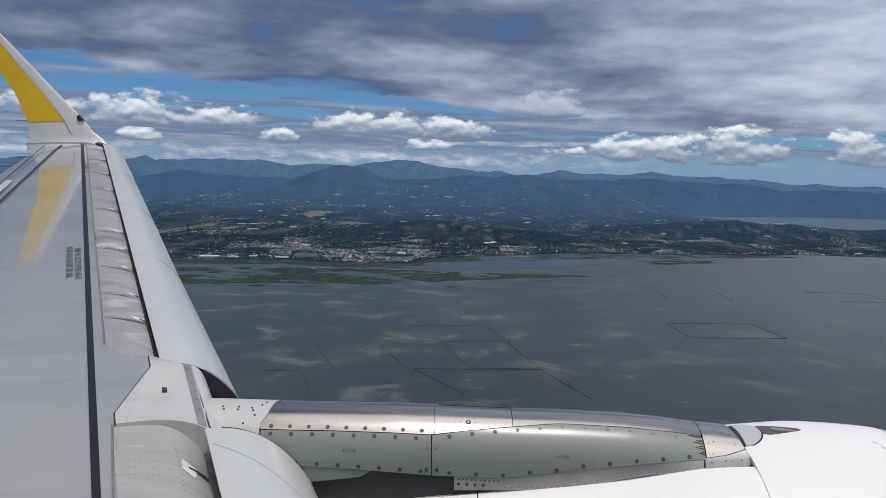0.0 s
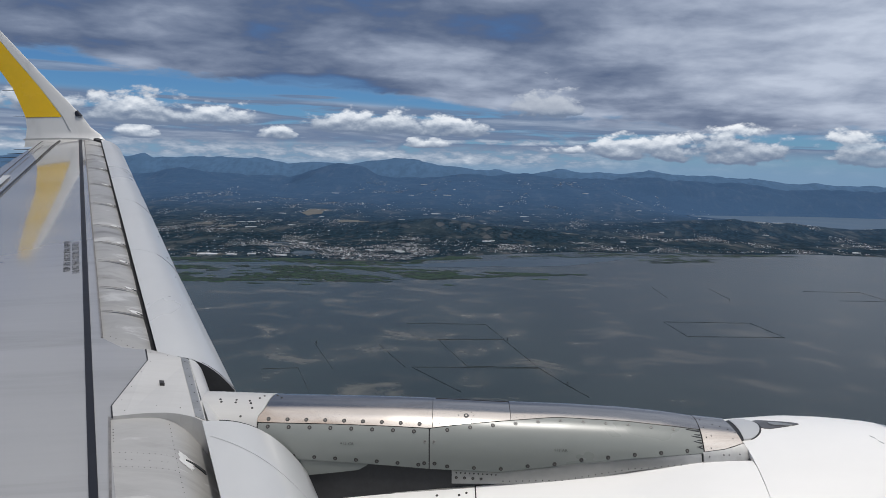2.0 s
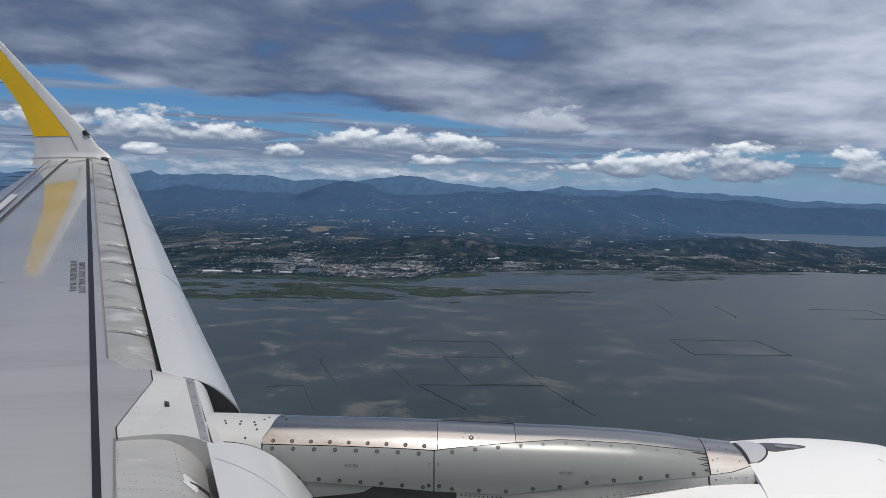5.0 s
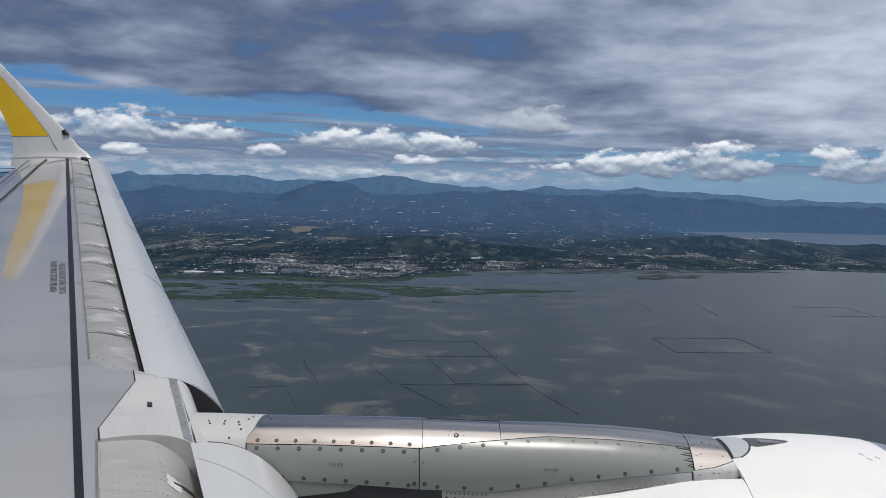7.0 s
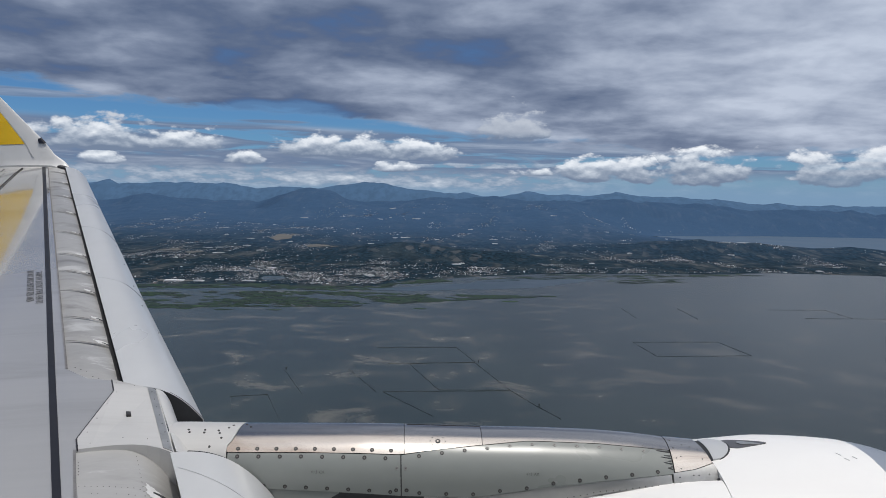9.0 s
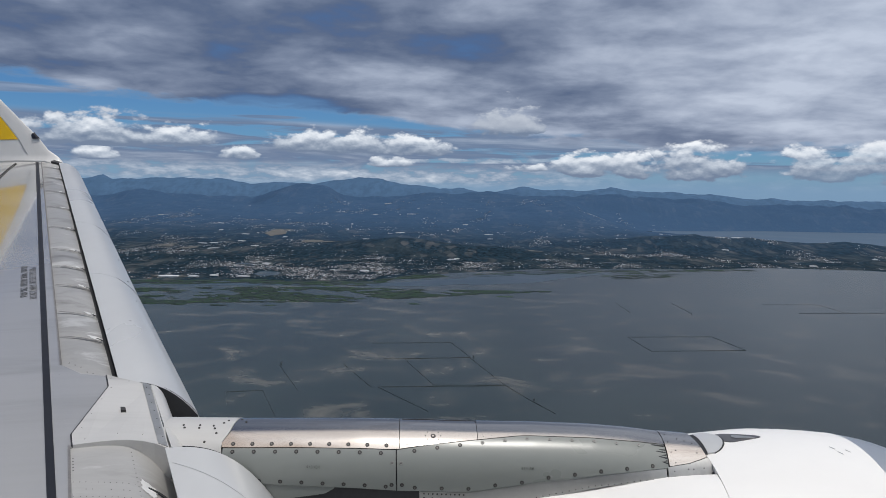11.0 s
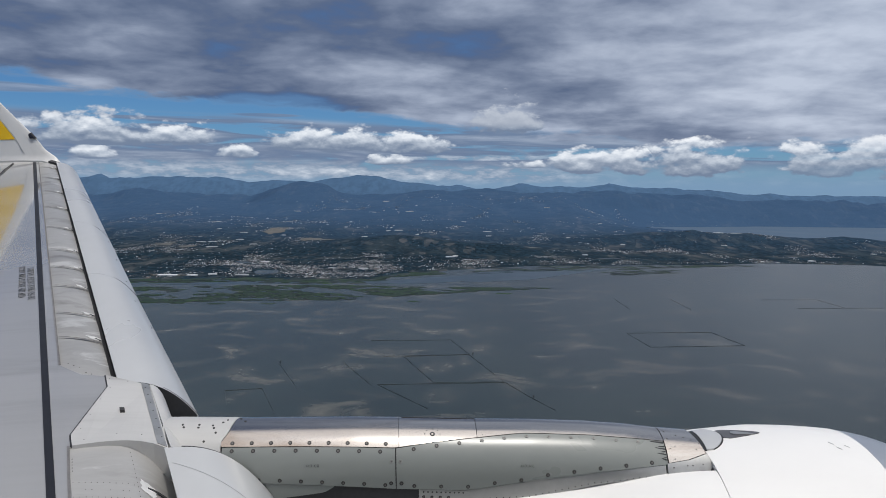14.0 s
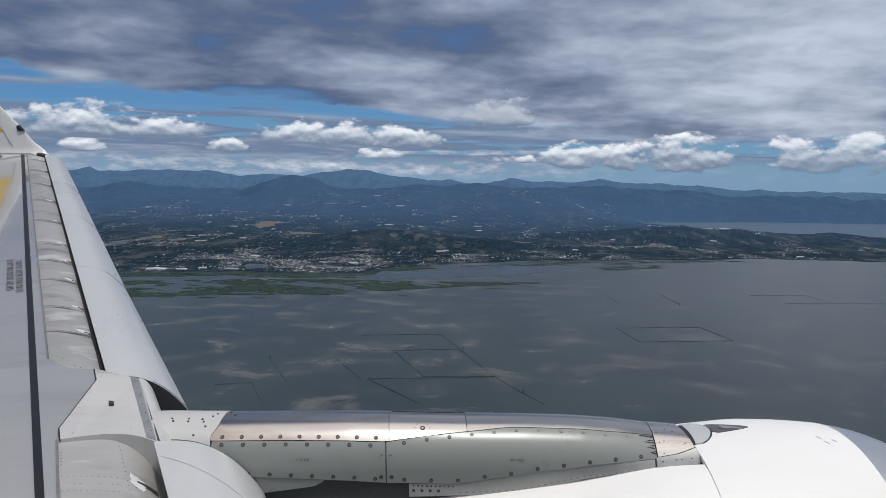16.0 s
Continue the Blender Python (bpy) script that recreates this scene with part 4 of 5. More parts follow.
def land_height(x, y):
    """Height of the ground over the lake."""
    s = y - shore_line(x) - 20 * field_noise(x, y, 110, 3.1)
    if s < 0:
        return max(-6.0, s * 0.05)
    far = curve((0, 60, 500, 1200, 2200, 3300), (0.0, 1.0, 4.0, 9.0, 14.0, 18.0))(s)
    h = 0.6 + far * (0.9 + 0.9 * field_noise(x, y, 420, 7.7)) + min(1, s / 150) * 2.5 * field_noise(x, y, 70, 1.3)
    # wooded mounds behind the town
    h += 22 * math.exp(-((x + 110) / 160) ** 2 - ((y - 2130) / 130) ** 2) + 15 * math.exp(-((x - 120) / 120) ** 2 - ((y - 2010) / 90) ** 2)
    h += 12 * math.exp(-((x + 560) / 230) ** 2 - ((y - 2700) / 220) ** 2)
    # the plain climbs into hills, with a broad summit among them
    up = far_rise(y) * hill_tops(x / y)
    low_ground = max(0.0, min(1.0, (800 - x) / 260))
    up *= max(low_ground, min(1.0, max(0.0, (y - min(3880, 3608 + 0.431 * (x - 850))) / 260)))
    h += up * (1 + 0.16 * field_noise(x, y, 240, 23.0) + 0.10 * field_noise(x, y, 80, 27.0))
    h += 66 * math.exp(-(abs(x / y + 0.180 + 0.006 * field_noise(x, y, 60, 3.0)) / 0.046) ** 3.6 - ((y - 3800) / 240) ** 2) + 46 * math.exp(-((x / y + 0.372) / 0.040) ** 2 - ((y - 3800) / 240) ** 2)
    b = far_bay(x, y, 1.0)
    h = h * (1 - b) - 5 * b
    # low wooded hills of the point before the bay
    return h + (1 - b) * point_tops(x / y) * math.exp(-((y - 2390) / 150) ** 2) * (0.92 + 0.25 * field_noise(x, y, 130, 2.2))


def ground_grid(name, xs_of, ys, height, material, label):
    """A sheet over rows of constant y."""
    bm = bmesh.new()
    rows = [[bm.verts.new((x, y, height(x, y))) for x in xs_of(y)] for y in ys]
    for a, b in zip(rows, rows[1:]):
        for i in range(len(a) - 1):
            bm.faces.new((a[i], a[i + 1], b[i + 1], b[i]))
    me = bpy.data.meshes.new(name)
    bm.to_mesh(me)
    bm.free()
    me.materials.append(material)
    me.shade_smooth()
    return tagged(new(name, me), label, kind="structure")


def land_material(name, forest, field, bare, s_big, s_small, bare_lo, relief=0.6, contrast=0.5, far=None):
    m = bpy.data.materials.new(name)
    m.use_nodes = True
    k = Nodes(m.node_tree)
    at = k.add("ShaderNodeTexCoord").outputs["Object"]
    flat = k.add("ShaderNodeMapping", {"Vector": at, "Scale": (1.0, 0.45, 1.0)}).outputs[0]
    a, b, c = k.noise(flat, s_big, 6, 0.6), k.noise(flat, s_small, 6, 0.65), k.noise(flat, s_small * 0.33, 7, 0.62, 2.0, 0.7)
    colour = k.mix(k.ramp(b, 0.35, 0.65), tuple(v * (1 - contrast) for v in forest), tuple(v * (1 + contrast) for v in forest))
    colour = k.mix(k.ramp(a, 0.50, 0.62, 0, 0.75), colour, field)
    colour = k.mix(k.ramp(c, bare_lo, bare_lo + 0.08, 0, 0.8), colour, bare)
    if far:
        woods = k.noise(flat, s_big * 2.6, 4, 0.6, 2.0, 0.5)
        colour = k.mix(k.ramp(woods, 0.50, 0.62, 0.0, 0.40), colour, tuple(v * 0.5 for v in forest))
    cells = k.add("ShaderNodeTexVoronoi", {"Vector": k.add("ShaderNodeMapping", {"Vector": at, "Scale": (1.0, 0.35, 0.0), "Rotation": (0, 0, 0.4)}).outputs[0], "Scale": s_small * 0.42, "Randomness": 0.9})
    pick = k.add("ShaderNodeSeparateColor", {"Color": cells.outputs["Color"]})
    open_land = k.math("MULTIPLY", k.ramp(pick.outputs[0], 0.66, 0.80, 0.0, contrast * 1.6), k.ramp(a, 0.42, 0.60))
    colour = k.mix(open_land, colour, k.mix(pick.outputs[1], field, bare))
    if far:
        # distance haze painted in: base colour goes towards blue with y
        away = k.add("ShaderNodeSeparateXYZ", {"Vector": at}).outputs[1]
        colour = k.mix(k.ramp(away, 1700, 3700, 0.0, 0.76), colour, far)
    p = k.add("ShaderNodeBsdfPrincipled", {"Base Color": colour, "Roughness": 0.95, "Specular IOR Level": 0.05})
    k.put(p.inputs["Normal"], k.add("ShaderNodeBump", {"Strength": relief, "Distance": 4.0, "Height": b}).outputs[0])
    k.add("ShaderNodeOutputMaterial", {"Surface": p})
    return m


# the last colour is the haze blue mixed into the far land
land_mat = land_material("wooded_land_hazed", (0.0120, 0.027, 0.040), (0.030, 0.044, 0.052), (0.085, 0.088, 0.092), 0.011, 0.13, 0.60, 0.7, 0.6, (0.052, 0.104, 0.192))
# mountains take the blue of distance haze as their base colour
peak_mat = land_material("haze_blue_mountains", (0.064, 0.122, 0.208), (0.065, 0.123, 0.209), (0.066, 0.124, 0.210), 0.006, 0.03, 0.7, 0.10, 0.10)

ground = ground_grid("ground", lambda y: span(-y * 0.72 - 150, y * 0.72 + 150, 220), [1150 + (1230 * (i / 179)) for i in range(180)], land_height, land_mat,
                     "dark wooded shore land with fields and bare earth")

ground_grid("backdrop_plain", lambda y: span(-y * 0.72 - 150, y * 0.72 + 150, 260), [2380 + 1770 * (i / 169) for i in range(170)], land_height, land_mat, "plain with woods and scattered roofs, distance haze in its colour")


def ridge(x, y, y_mid, half, tops, seed, rough):
    """A range: its crest height by stations of bearing x / y, dying away to both sides."""
    crest = tops(x / y) + 3.5 * field_noise(x, y_mid, 110, seed) + 3 * field_noise(x, y_mid, 40, seed + 1)
    f = max(0.0, 1 - abs(y - y_mid) / half)
    return 8 + crest * (f * f * (3 - 2 * f)) * (1 + rough * field_noise(x, y, 220, seed + 3))


peak_tops = curve((-0.7, -0.47, -0.444, -0.421, -0.409, -0.375, -0.319, -0.271, -0.236, -0.202, -0.160, -0.132, -0.105, -0.091, -0.063, -0.035, -0.008, 0.013, 0.041, 0.075, 0.096, 0.117, 0.165, 0.200, 0.248, 0.283, 0.318, 0.352, 0.380, 0.538, 0.7),
                  (180, 184, 190, 210, 183, 195, 202, 199, 173, 187, 178, 199, 217, 215, 191, 184, 169, 174, 144, 175, 190, 175, 169, 184, 165, 171, 163, 153, 134, 140, 138))
ground_grid("backdrop_mountains", lambda y: span(-y * 0.75, y * 0.75, 260), span(4150, 4950, 44), lambda x, y: ridge(x, y, 4650, 480, peak_tops, 17.0, 0.10), peak_mat, "far mountain range on the horizon, haze blue in its colour")

# the lake: one sheet from under the airplane to the far shores
m = bpy.data.materials.new("lake_silt_and_reflections")
m.use_nodes = True
k = Nodes(m.node_tree)
at = k.add("ShaderNodeTexCoord").outputs["Object"]
wide = k.add("ShaderNodeMapping", {"Vector": at, "Scale": (1.0, 0.5, 1.0)}).outputs[0]
silt, wisp, mottle = k.noise(wide, 0.004, 5, 0.55), k.noise(at, 0.018, 6, 0.58, 2.0, 0.6), k.noise(wide, 0.06, 5, 0.6)
colour = k.mix(k.ramp(silt, 0.35, 0.65), (0.022, 0.034, 0.037), (0.035, 0.048, 0.048))
# paler streaks: cloud reflections painted into the water's colour
colour = k.mix(k.ramp(wisp, 0.49, 0.74, 0.0, 0.85), colour, (0.140, 0.134, 0.114))
colour = k.mix(k.ramp(mottle, 0.4, 0.7, 0, 0.25), colour, (0.028, 0.034, 0.034))
# base colour darkened towards +x to offset the sky's brighter reflection there
across = k.add("ShaderNodeSeparateXYZ", {"Vector": at}).outputs[0]
colour = k.mix(k.ramp(across, -150, 420, 0.0, 0.55), colour, (0.011, 0.018, 0.020))
p = k.add("ShaderNodeBsdfPrincipled", {"Base Color": colour, "Roughness": 0.27, "IOR": 1.33, "Specular IOR Level": 0.22})
k.add("ShaderNodeOutputMaterial", {"Surface": p})
water_mat = m
ground_grid("water", lambda y: span(-4900, 4900, 12), (-4900, -2000, 0, 1000, 2000, 3000, 4000, 4950), lambda x, y: 0.0, water_mat, "grey silty lake, cloud reflections coloured in as paler streaks")

# floating weed and reed beds along the shore
reed_mat = bpy.data.materials.new("green_reed_beds")
reed_mat.use_nodes = True
k = Nodes(reed_mat.node_tree)
tone = k.colours(k.add("ShaderNodeNewGeometry").outputs["Random Per Island"], ((0.0, (0.014, 0.024, 0.029)), (0.22, (0.034, 0.046, 0.046)), (0.42, (0.019, 0.036, 0.030)), (0.58, (0.027, 0.056, 0.030)), (0.74, (0.020, 0.036, 0.026)), (0.90, (0.044, 0.080, 0.042)), (1.0, (0.044, 0.056, 0.052))))
blot = k.ramp(k.noise(k.add("ShaderNodeTexCoord").outputs["Object"], 0.10, 5, 0.65), 0.38, 0.66)
k.add("ShaderNodeOutputMaterial", {"Surface": k.add("ShaderNodeBsdfPrincipled", {"Base Color": k.mix(k.math("MULTIPLY", blot, 0.45), tone, (0.030, 0.042, 0.048)), "Roughness": 0.85, "Specular IOR Level": 0.1})})
rng = random.Random(7)
bm = bmesh.new()


def weed_patch(x, y, rx, ry):
    n = 13
    c = bm.verts.new((x, y, 0.45))
    ring = []
    for i in range(n):
        b = 2 * math.pi * i / n
        r = 0.55 + 0.75 * (0.5 + field_noise(x + 40 * math.cos(b), y + 40 * math.sin(b), 37, 4.4))
        ring.append(bm.verts.new((x + rx * r * math.cos(b), y + ry * r * math.sin(b), 0.25)))
    for i in range(n):
        bm.faces.new((c, ring[i], ring[(i + 1) % n]))


marsh_top = curve((-640, -450, -293, -165, -77, 54, 160), (1190, 1215, 1255, 1272, 1262, 1262, 1268))
marsh_wide = curve((-640, -382, -142, -68, 52, 160), (190, 185, 175, 120, 46, 8))
channel_mid = curve((-640, -430, -172, -60, 40, 160, 330), (1235, 1262, 1310, 1330, 1400, 1480, 1590))
for i in range(7500):
    x = rng.uniform(-640, 160)
    y = marsh_top(x) - rng.random() * marsh_wide(x)
    if abs(y - channel_mid(x)) < 20:
        continue
    if field_noise(x, y * 1.6, 90, 12.5) + 0.7 * field_noise(x, y, 26, 14.5) > (0.0 if x < -40 else -0.12):
        weed_patch(x, y, rng.uniform(1.5, 9), rng.uniform(1.0, 4.2))
for i in range(300):
    x = rng.uniform(-640, -10)
    weed_patch(x, shore_line(x) - rng.uniform(-4, 62), rng.uniform(5, 24), rng.uniform(3, 8))
for i in range(120):
    x = rng.uniform(60, 640)
    y = shore_line(x) - rng.uniform(5, 110 if x < 420 else 60)
    weed_patch(x, y, rng.uniform(4, 26), rng.uniform(1.5, 5))
for i in range(70):
    x = rng.uniform(300, 450)
    weed_patch(x, 1500 + 0.45 * (x - 300) + rng.gauss(0, 22), rng.uniform(3, 15), rng.uniform(1.5, 4))
for x, y in ((-291, 1048), (-230, 1055), (-40, 1093), (-345, 1050), (90, 1190)):
    weed_patch(x, y, 12, 5)
me = bpy.data.meshes.new("reed_beds")
bm.to_mesh(me)
bm.free()
me.materials.append(reed_mat)
tagged(new("reed_beds", me), "green reed beds and floating weed along the shore", "plants", kind="stuff")


# calm open channel between the reeds and the shore
# bluish base colour stands in for the sky this channel reflects
calm_mat = surface("channel_water_sky_blue", (0.022, 0.042, 0.060), 0.35, 0, 0.15, 0.01)
b = bmesh.new()
rows = []
for i in range(40):
    x = -640 + 970 * i / 39
    mid = channel_mid(x) + 10 * field_noise(x, 0, 120, 6.0)
    half = max(0.3, curve((-640, -131, 0, 64, 200, 330), (10, 14, 52, 88, 60, 0))(x) * (1 + 0.5 * field_noise(x, 50, 60, 8.0)))
    rows.append((b.verts.new((x, mid - half, 0.12)), b.verts.new((x, mid + half, 0.12))))
for p, q in zip(rows, rows[1:]):
    b.faces.new((p[0], q[0], q[1], p[1]))
me = bpy.data.meshes.new("water_channel")
b.to_mesh(me)
b.free()
me.materials.append(calm_mat)
tagged(new("water_channel", me), "calm channel between reed beds and shore, reflected sky in its colour", kind="structure")

b = bmesh.new()
b.faces.new([b.verts.new((x, y, 0.12)) for x, y in ((900, 2690), (2900, 2690), (2900, 4400), (900, 4000))])
me = bpy.data.meshes.new("water_bay")
b.to_mesh(me)
b.free()
# blue base colour replaces the horizon haze mirrored in the bay
me.materials.append(surface("far_water_reflected_haze", (0.050, 0.094, 0.150), 0.7, 0, 0.08, 0.004))
tagged(new("water_bay", me), "second lake beyond the wooded point, reflected haze in its pale blue", kind="structure")


# houses: pale roofs scattered in clusters, far too many to count
def roof_material(name, stops):
    m = bpy.data.materials.new(name)
    m.use_nodes = True
    k = Nodes(m.node_tree)
    rnd = k.add("ShaderNodeNewGeometry").outputs["Random Per Island"]
    c = k.colours(rnd, stops)
    k.add("ShaderNodeOutputMaterial", {"Surface": k.add("ShaderNodeBsdfPrincipled", {"Base Color": c, "Roughness": 0.6})})
    return m


roofs = roof_material("weathered_roofs", ((0.0, (0.07, 0.075, 0.08)), (0.28, (0.13, 0.13, 0.13)), (0.40, (0.20, 0.14, 0.12)), (0.60, (0.22, 0.23, 0.24)), (0.72, (0.38, 0.40, 0.42)), (0.82, (0.70, 0.71, 0.72)), (1.0, (0.92, 0.92, 0.92))))
verts, faces = [], []


def house(x, y, w, l, h, turn):
    z = land_height(x, y) - 0.3
    i = len(verts)
    c, s = math.cos(turn), math.sin(turn)
    for zz, ww in ((z, 1), (z + h, 1)):
        for a, b in ((-w, -l), (w, -l), (w, l), (-w, l)):
            verts.append((x + a * c - b * s, y + a * s + b * c, zz))
    for a in (-w, w):
        verts.append((x + 0 * c - (-l if a < 0 else l) * s, y + 0 * s + (-l if a < 0 else l) * c, z + h * 1.35))
    faces.extend(((i, i + 1, i + 5, i + 4), (i + 1, i + 2, i + 6, i + 5), (i + 2, i + 3, i + 7, i + 6), (i + 3, i, i + 4, i + 7)))
    faces.extend(((i + 4, i + 5, i + 8), (i + 6, i + 7, i + 9), (i + 5, i + 6, i + 9, i + 8), (i + 7, i + 4, i + 8, i + 9)))


made = 0
for i in range(220000):
    if made > 30000:
        break
    s = abs(rng.gauss(0, 1))
    x = rng.uniform(-1300, 1500)
    y = shore_line(x) + 14 + (s * 330 if i % 3 == 0 else rng.uniform(60, 2300))
    if y > 3750:
        continue
    town = 0.55 * math.exp(-((x + 150) / 150) ** 2 - ((y - 1540) / 190) ** 2) + 0.5 * math.exp(-((x + 360) / 180) ** 2 - ((y - 1540) / 170) ** 2) + 0.55 * math.exp(-((x + 640) / 200) ** 2 - ((y - 1960) / 190) ** 2) + 0.35 * math.exp(-((x + 480) / 150) ** 2 - ((y - 2540) / 90) ** 2) + 0.3 * math.exp(-((x + 700) / 400) ** 2 - ((y - 2950) / 120) ** 2)
    town += 0.5 * math.exp(-((x - 160) / 210) ** 2 - ((y - shore_line(x) - 70) / 60) ** 2) + 0.2 * math.exp(-((y - shore_line(x) - 25) / 26) ** 2)
    town += max(0, field_noise(x, y * 0.5, 110, 9.9) - 0.05) * 1.9
    town *= 0.06 + 1.25 * max(0, min(1, 0.35 + 2.2 * field_noise(x, y * 0.6, 70, 15.5)))
    if y > 3100:
        town *= 0.5
    if -230 < x < 230 and 1880 < y < 2230:
        town *= 0.04
    if rng.random() > town or land_height(x, y) < 0.3:
        continue
    k = rng.random()
    grow = max(1.0, y / 2100) * (2.4 if k > 0.94 else 1)
    house(x, y, rng.uniform(0.5, 1.1) * grow, rng.uniform(0.5, 1.0) * grow, rng.uniform(0.45, 0.8), rng.uniform(-0.5, 0.5))
    made += 1
me = bpy.data.meshes.new("houses")
me.from_pydata(verts, [], faces)
me.materials.append(roofs)
tagged(new("houses", me), "dense town houses with pale and rusty roofs", "houses", kind="stuff")


# larger sheds and bare plots that stand out singly
shed_mat = surface("pale_sheet_roof", (0.66, 0.66, 0.67), 0.5, 0, 0.1, 0.2)
earth_mat = surface("bare_earth", (0.108, 0.106, 0.100), 0.95, 0, 0.25, 0.03, tint=(0.07, 0.08, 0.075), tint_scale=0.03)


def shed(x, y, w, l, h, turn):
    z = land_height(x, y)
    root = tagged(new("warehouse"), "long pale-roofed warehouse among the houses", "building", "warehouses")
    root.matrix_world = Matrix.Translation((x, y, z)) @ Matrix.Rotation(turn, 4, "Z")
    b = bmesh.new()
    bmesh.ops.create_cube(b, size=1, matrix=Matrix.Translation((0, 0, h / 2 - 0.5)) @ Matrix.Diagonal((w, l, h + 1, 1)))
    part("wall", b, shed_mat, root, smooth=False)
    b = loft([[(-w * 0.52, e, h), (0, e, h * 1.3), (w * 0.52, e, h), (w * 0.52, e, h - 0.3), (-w * 0.52, e, h - 0.3)] for e in (-l * 0.52, l * 0.52)])
    part("roof", b, shed_mat, root, "pale sheet metal roof", smooth=False)


for x, y, w, l, turn in ((-465, 1367, 44, 18, 0.1), (-425, 1372, 24, 10, 0.0), (-397, 1396, 20, 8, 0.2), (-345, 1392, 30, 6, 0.0), (-150, 1520, 22, 10, 0.2), (14, 1800, 26, 12, 0.3), (26, 1812, 14, 12, 0.3),
                         (-360, 1640, 24, 9, 0.1), (827, 1829, 22, 9, 0.2), (1092, 2070, 18, 8, 0.1), (145, 2750, 40, 10, 0.0), (-140, 3300, 46, 10, 0.1), (-250, 3600, 60, 9, 0.3), (-603, 3350, 46, 12, 0.0),
                         (820, 2440, 44, 10, 0.1), (875, 2440, 56, 9, 0.05), (-150, 2680, 40, 8, 0.3), (-290, 3300, 44, 8, 0.0)):
    shed(x, y, w * 0.7, l * 0.8, 1.6, turn)


far_rng = random.Random(31)
for i in range(30):
    y = far_rng.uniform(1900, 3500)
    x = y * (far_rng.triangular(-0.42, 0.2, -0.18) if i % 4 else far_rng.uniform(0.15, 0.36))
    if land_height(x, y) > 1.0:
        shed(x, y, far_rng.uniform(5, 24), far_rng.uniform(3, 9), 1.2, far_rng.uniform(-0.2, 0.5))


def plot(x, y, rx, ry, seed):
    b = bmesh.new()
    n = 28
    rings = []
    for f in (0.0, 0.5, 1.0):
        if f == 0:
            continue
        ring = []
        for i in range(n):
            a = 2 * math.pi * i / n
            r = f * (0.75 + 0.6 * field_noise(math.cos(a) * 50, math.sin(a) * 50, 60, seed))
            px, py = x + rx * r * math.cos(a), y + ry * r * math.sin(a)
            ring.append(b.verts.new((px, py, land_height(px, py) + 0.7)))
        rings.append(ring)
    c = b.verts.new((x, y, land_height(x, y) + 1.2))
    for i in range(n):
        j = (i + 1) % n
        b.faces.new((c, rings[0][i], rings[0][j]))
        b.faces.new((rings[0][i], rings[1][i], rings[1][j], rings[0][j]))
    me = bpy.data.meshes.new("ground_clearing")
    b.to_mesh(me)
    b.free()
    me.materials.append(earth_mat)
    me.shade_smooth()
    tagged(new("ground_clearing", me), "bare tan earth clearing between trees", kind="structure")


for i, (x, y, rx, ry) in enumerate(((-520, 2520, 38, 90), (-363, 2283, 42, 70), (-310, 2230, 30, 30), (-700, 2010, 40, 40), (230, 2130, 44, 24), (-470, 1372, 50, 16), (-620, 1960, 24, 36))):
    plot(x, y, rx, ry, 20.0 + i * 1.7)

# fish pens: fences of stakes and netting standing in the shallow lake
stake_mat = surface("wet_bamboo", (0.052, 0.057, 0.060), 0.8, 0, 0.2, 0.3)


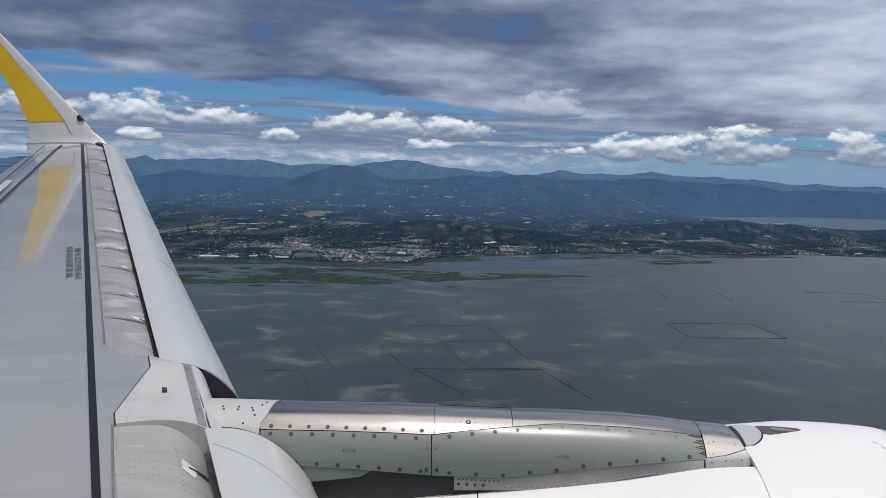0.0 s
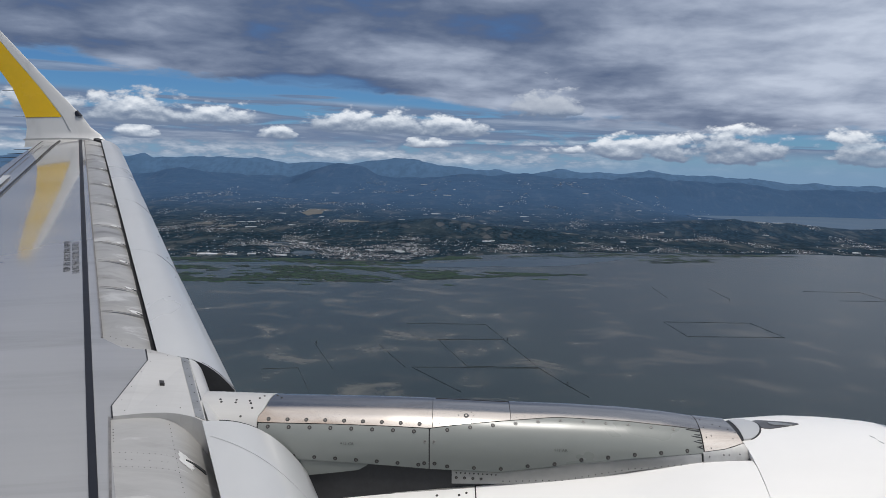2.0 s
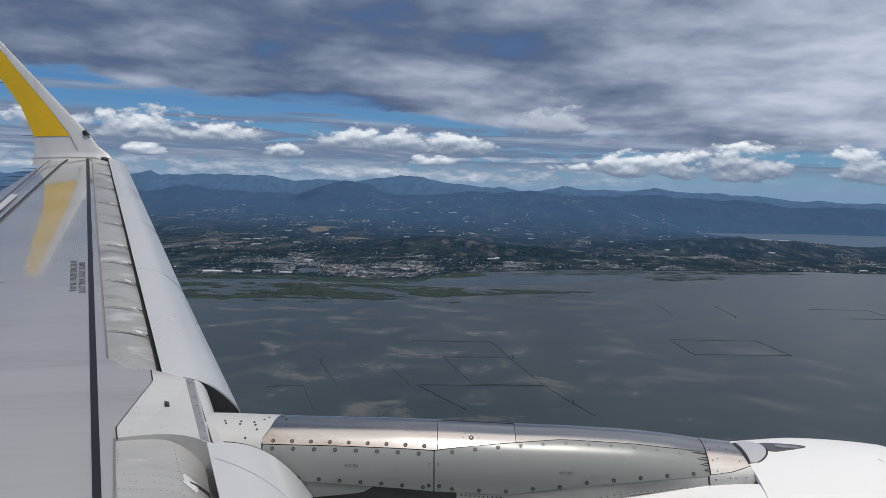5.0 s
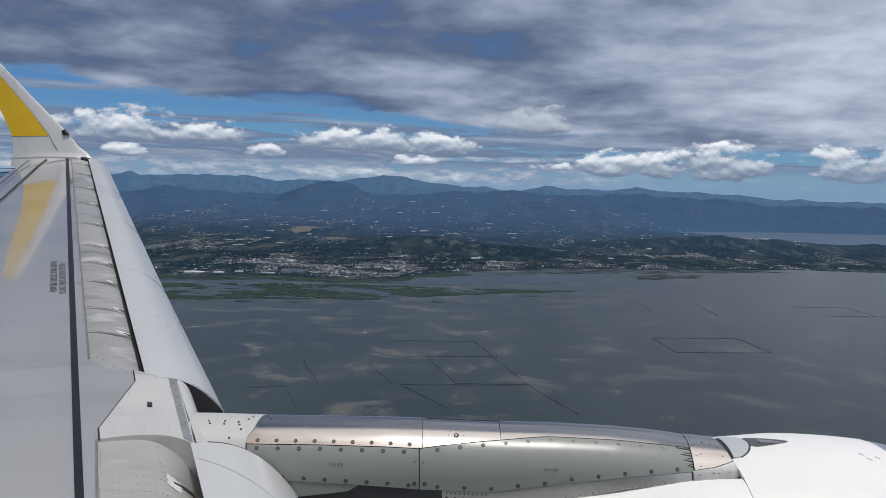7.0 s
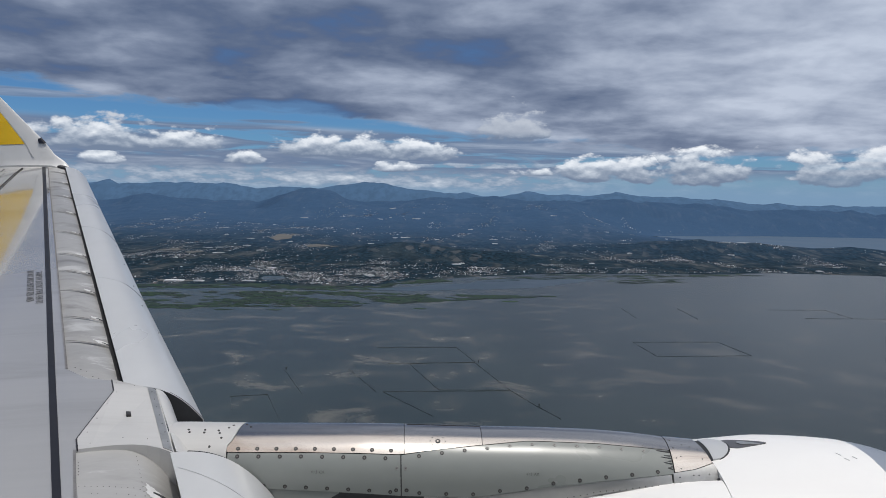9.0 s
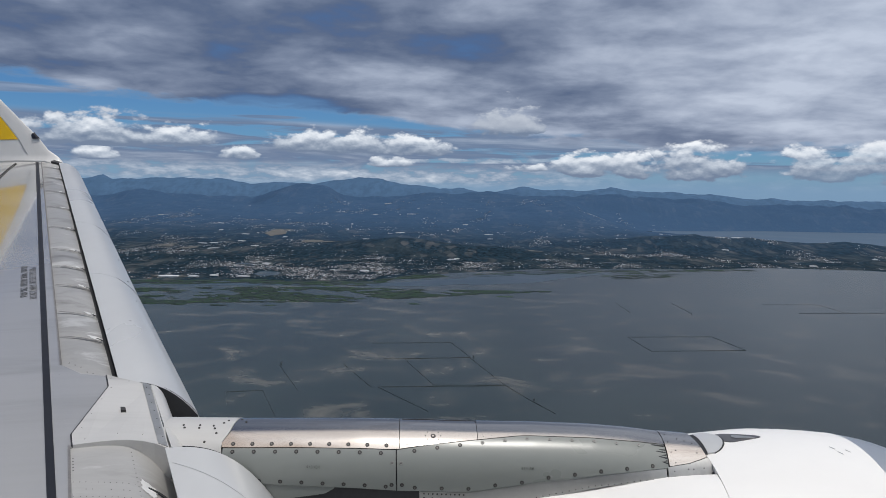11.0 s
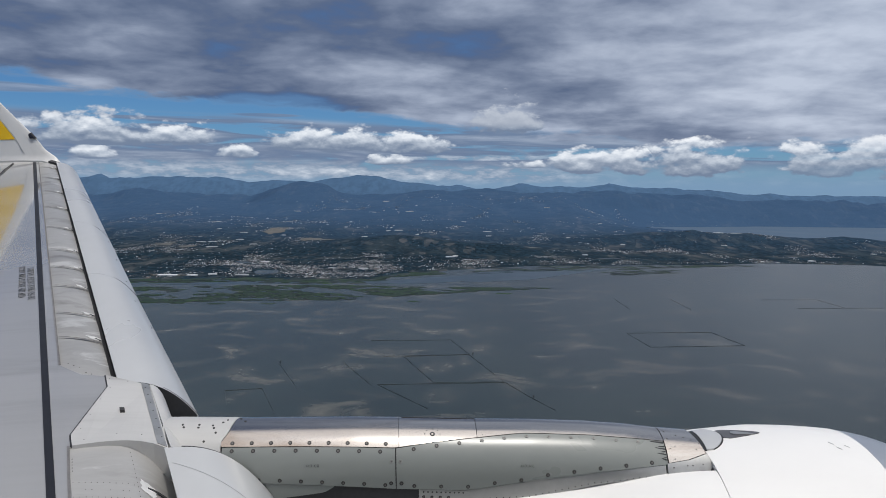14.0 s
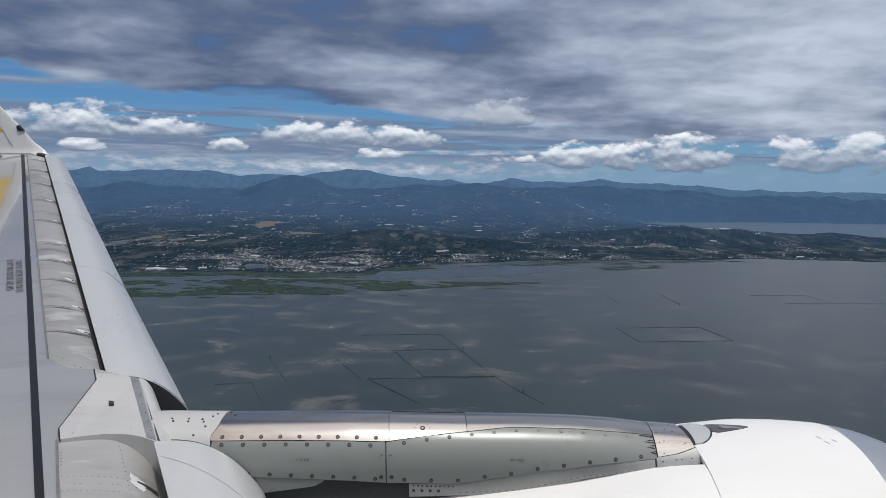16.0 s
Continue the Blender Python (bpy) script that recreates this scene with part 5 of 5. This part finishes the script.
def pen(corners, closed, wide=0.55):
    wide *= 0.105
    root = tagged(new("fish_pen"), "dark bamboo and net fish pen standing in the lake", "fish pen", "fish pens in the lake")
    x0, y0 = corners[0]
    root.matrix_world = Matrix.Translation((x0, y0, 0))
    pts = list(corners) + ([corners[0]] if closed else [])
    for (ax, ay), (bx, by) in zip(pts, pts[1:]):
        d = Vector((bx - ax, by - ay, 0))
        n = Vector((-d.y, d.x, 0)).normalized() * wide * 0.5
        o = Vector((ax - x0, ay - y0, 0))
        b = bmesh.new()
        steps = max(3, int(d.length / 12))
        rings = []
        for i in range(steps + 1):
            q = o + d * (i / steps) + n * 0.6 * math.sin(i * 1.7)
            hgt = 0.26 + 0.12 * math.sin(i * 2.3)
            rings.append([tuple(q - n + Vector((0, 0, -0.5))), tuple(q + n + Vector((0, 0, -0.5))), tuple(q + n + Vector((0, 0, hgt))), tuple(q - n + Vector((0, 0, hgt)))])
        part("net_fence", loft(rings), stake_mat, root, smooth=False)


pen(((-71, 803), (8, 813), (25, 740), (-54, 727)), False, 0.45)
pen(((-35, 728), (24, 741), (49, 634), (-7, 630)), True, 0.8)
pen(((49, 634), (64, 589), (78, 553)), False, 0.5)
pen(((-149, 555), (-161, 595), (-135, 603), (-112, 536)), False, 0.6)
pen(((-142, 696), (-109, 605)), False, 0.4)
pen(((-86, 700), (-55, 619)), False, 0.5)
pen(((-50, 620), (-10, 553)), False, 0.45)
pen(((-50, 620), (49, 632)), False, 0.25)
pen(((197, 866), (291, 878), (300, 802), (203, 788)), True, 0.3)
pen(((242, 1143), (241, 1045)), False, 0.45)
pen(((323, 1153), (321, 1054)), False, 0.6)
pen(((453, 1156), (537, 1166), (537, 1082)), False, 0.35)
pen(((470, 1075), (537, 1082), (610, 1090)), False, 0.3)


def hut(x, y):
    root = tagged(new("guard_hut"), "tiny dark stilt hut beside a fish pen", "hut", "guard huts")
    root.matrix_world = Matrix.Translation((x, y, 0)) @ Matrix.Scale(0.6, 4)
    b = bmesh.new()
    bmesh.ops.create_cube(b, size=1, matrix=Matrix.Translation((0, 0, 1.2)) @ Matrix.Diagonal((1.6, 1.6, 1.2, 1)))
    part("wall", b, stake_mat, root, smooth=False)
    part("roof", loft([[(-1.1, e, 1.8), (0, e, 2.7), (1.1, e, 1.8)] for e in (-1.1, 1.1)]), stake_mat, root, smooth=False)
    for ax in (-0.6, 0.6):
        for ay in (-0.6, 0.6):
            b = bmesh.new()
            bmesh.ops.create_cone(b, cap_ends=True, segments=6, radius1=0.09, radius2=0.08, depth=1.6, matrix=Matrix.Translation((ax, ay, 0.0)))
            part("stilt", b, stake_mat, root)


hut(28, 743)
hut(67, 588)
hut(-140, 697)
hut(321, 1052)
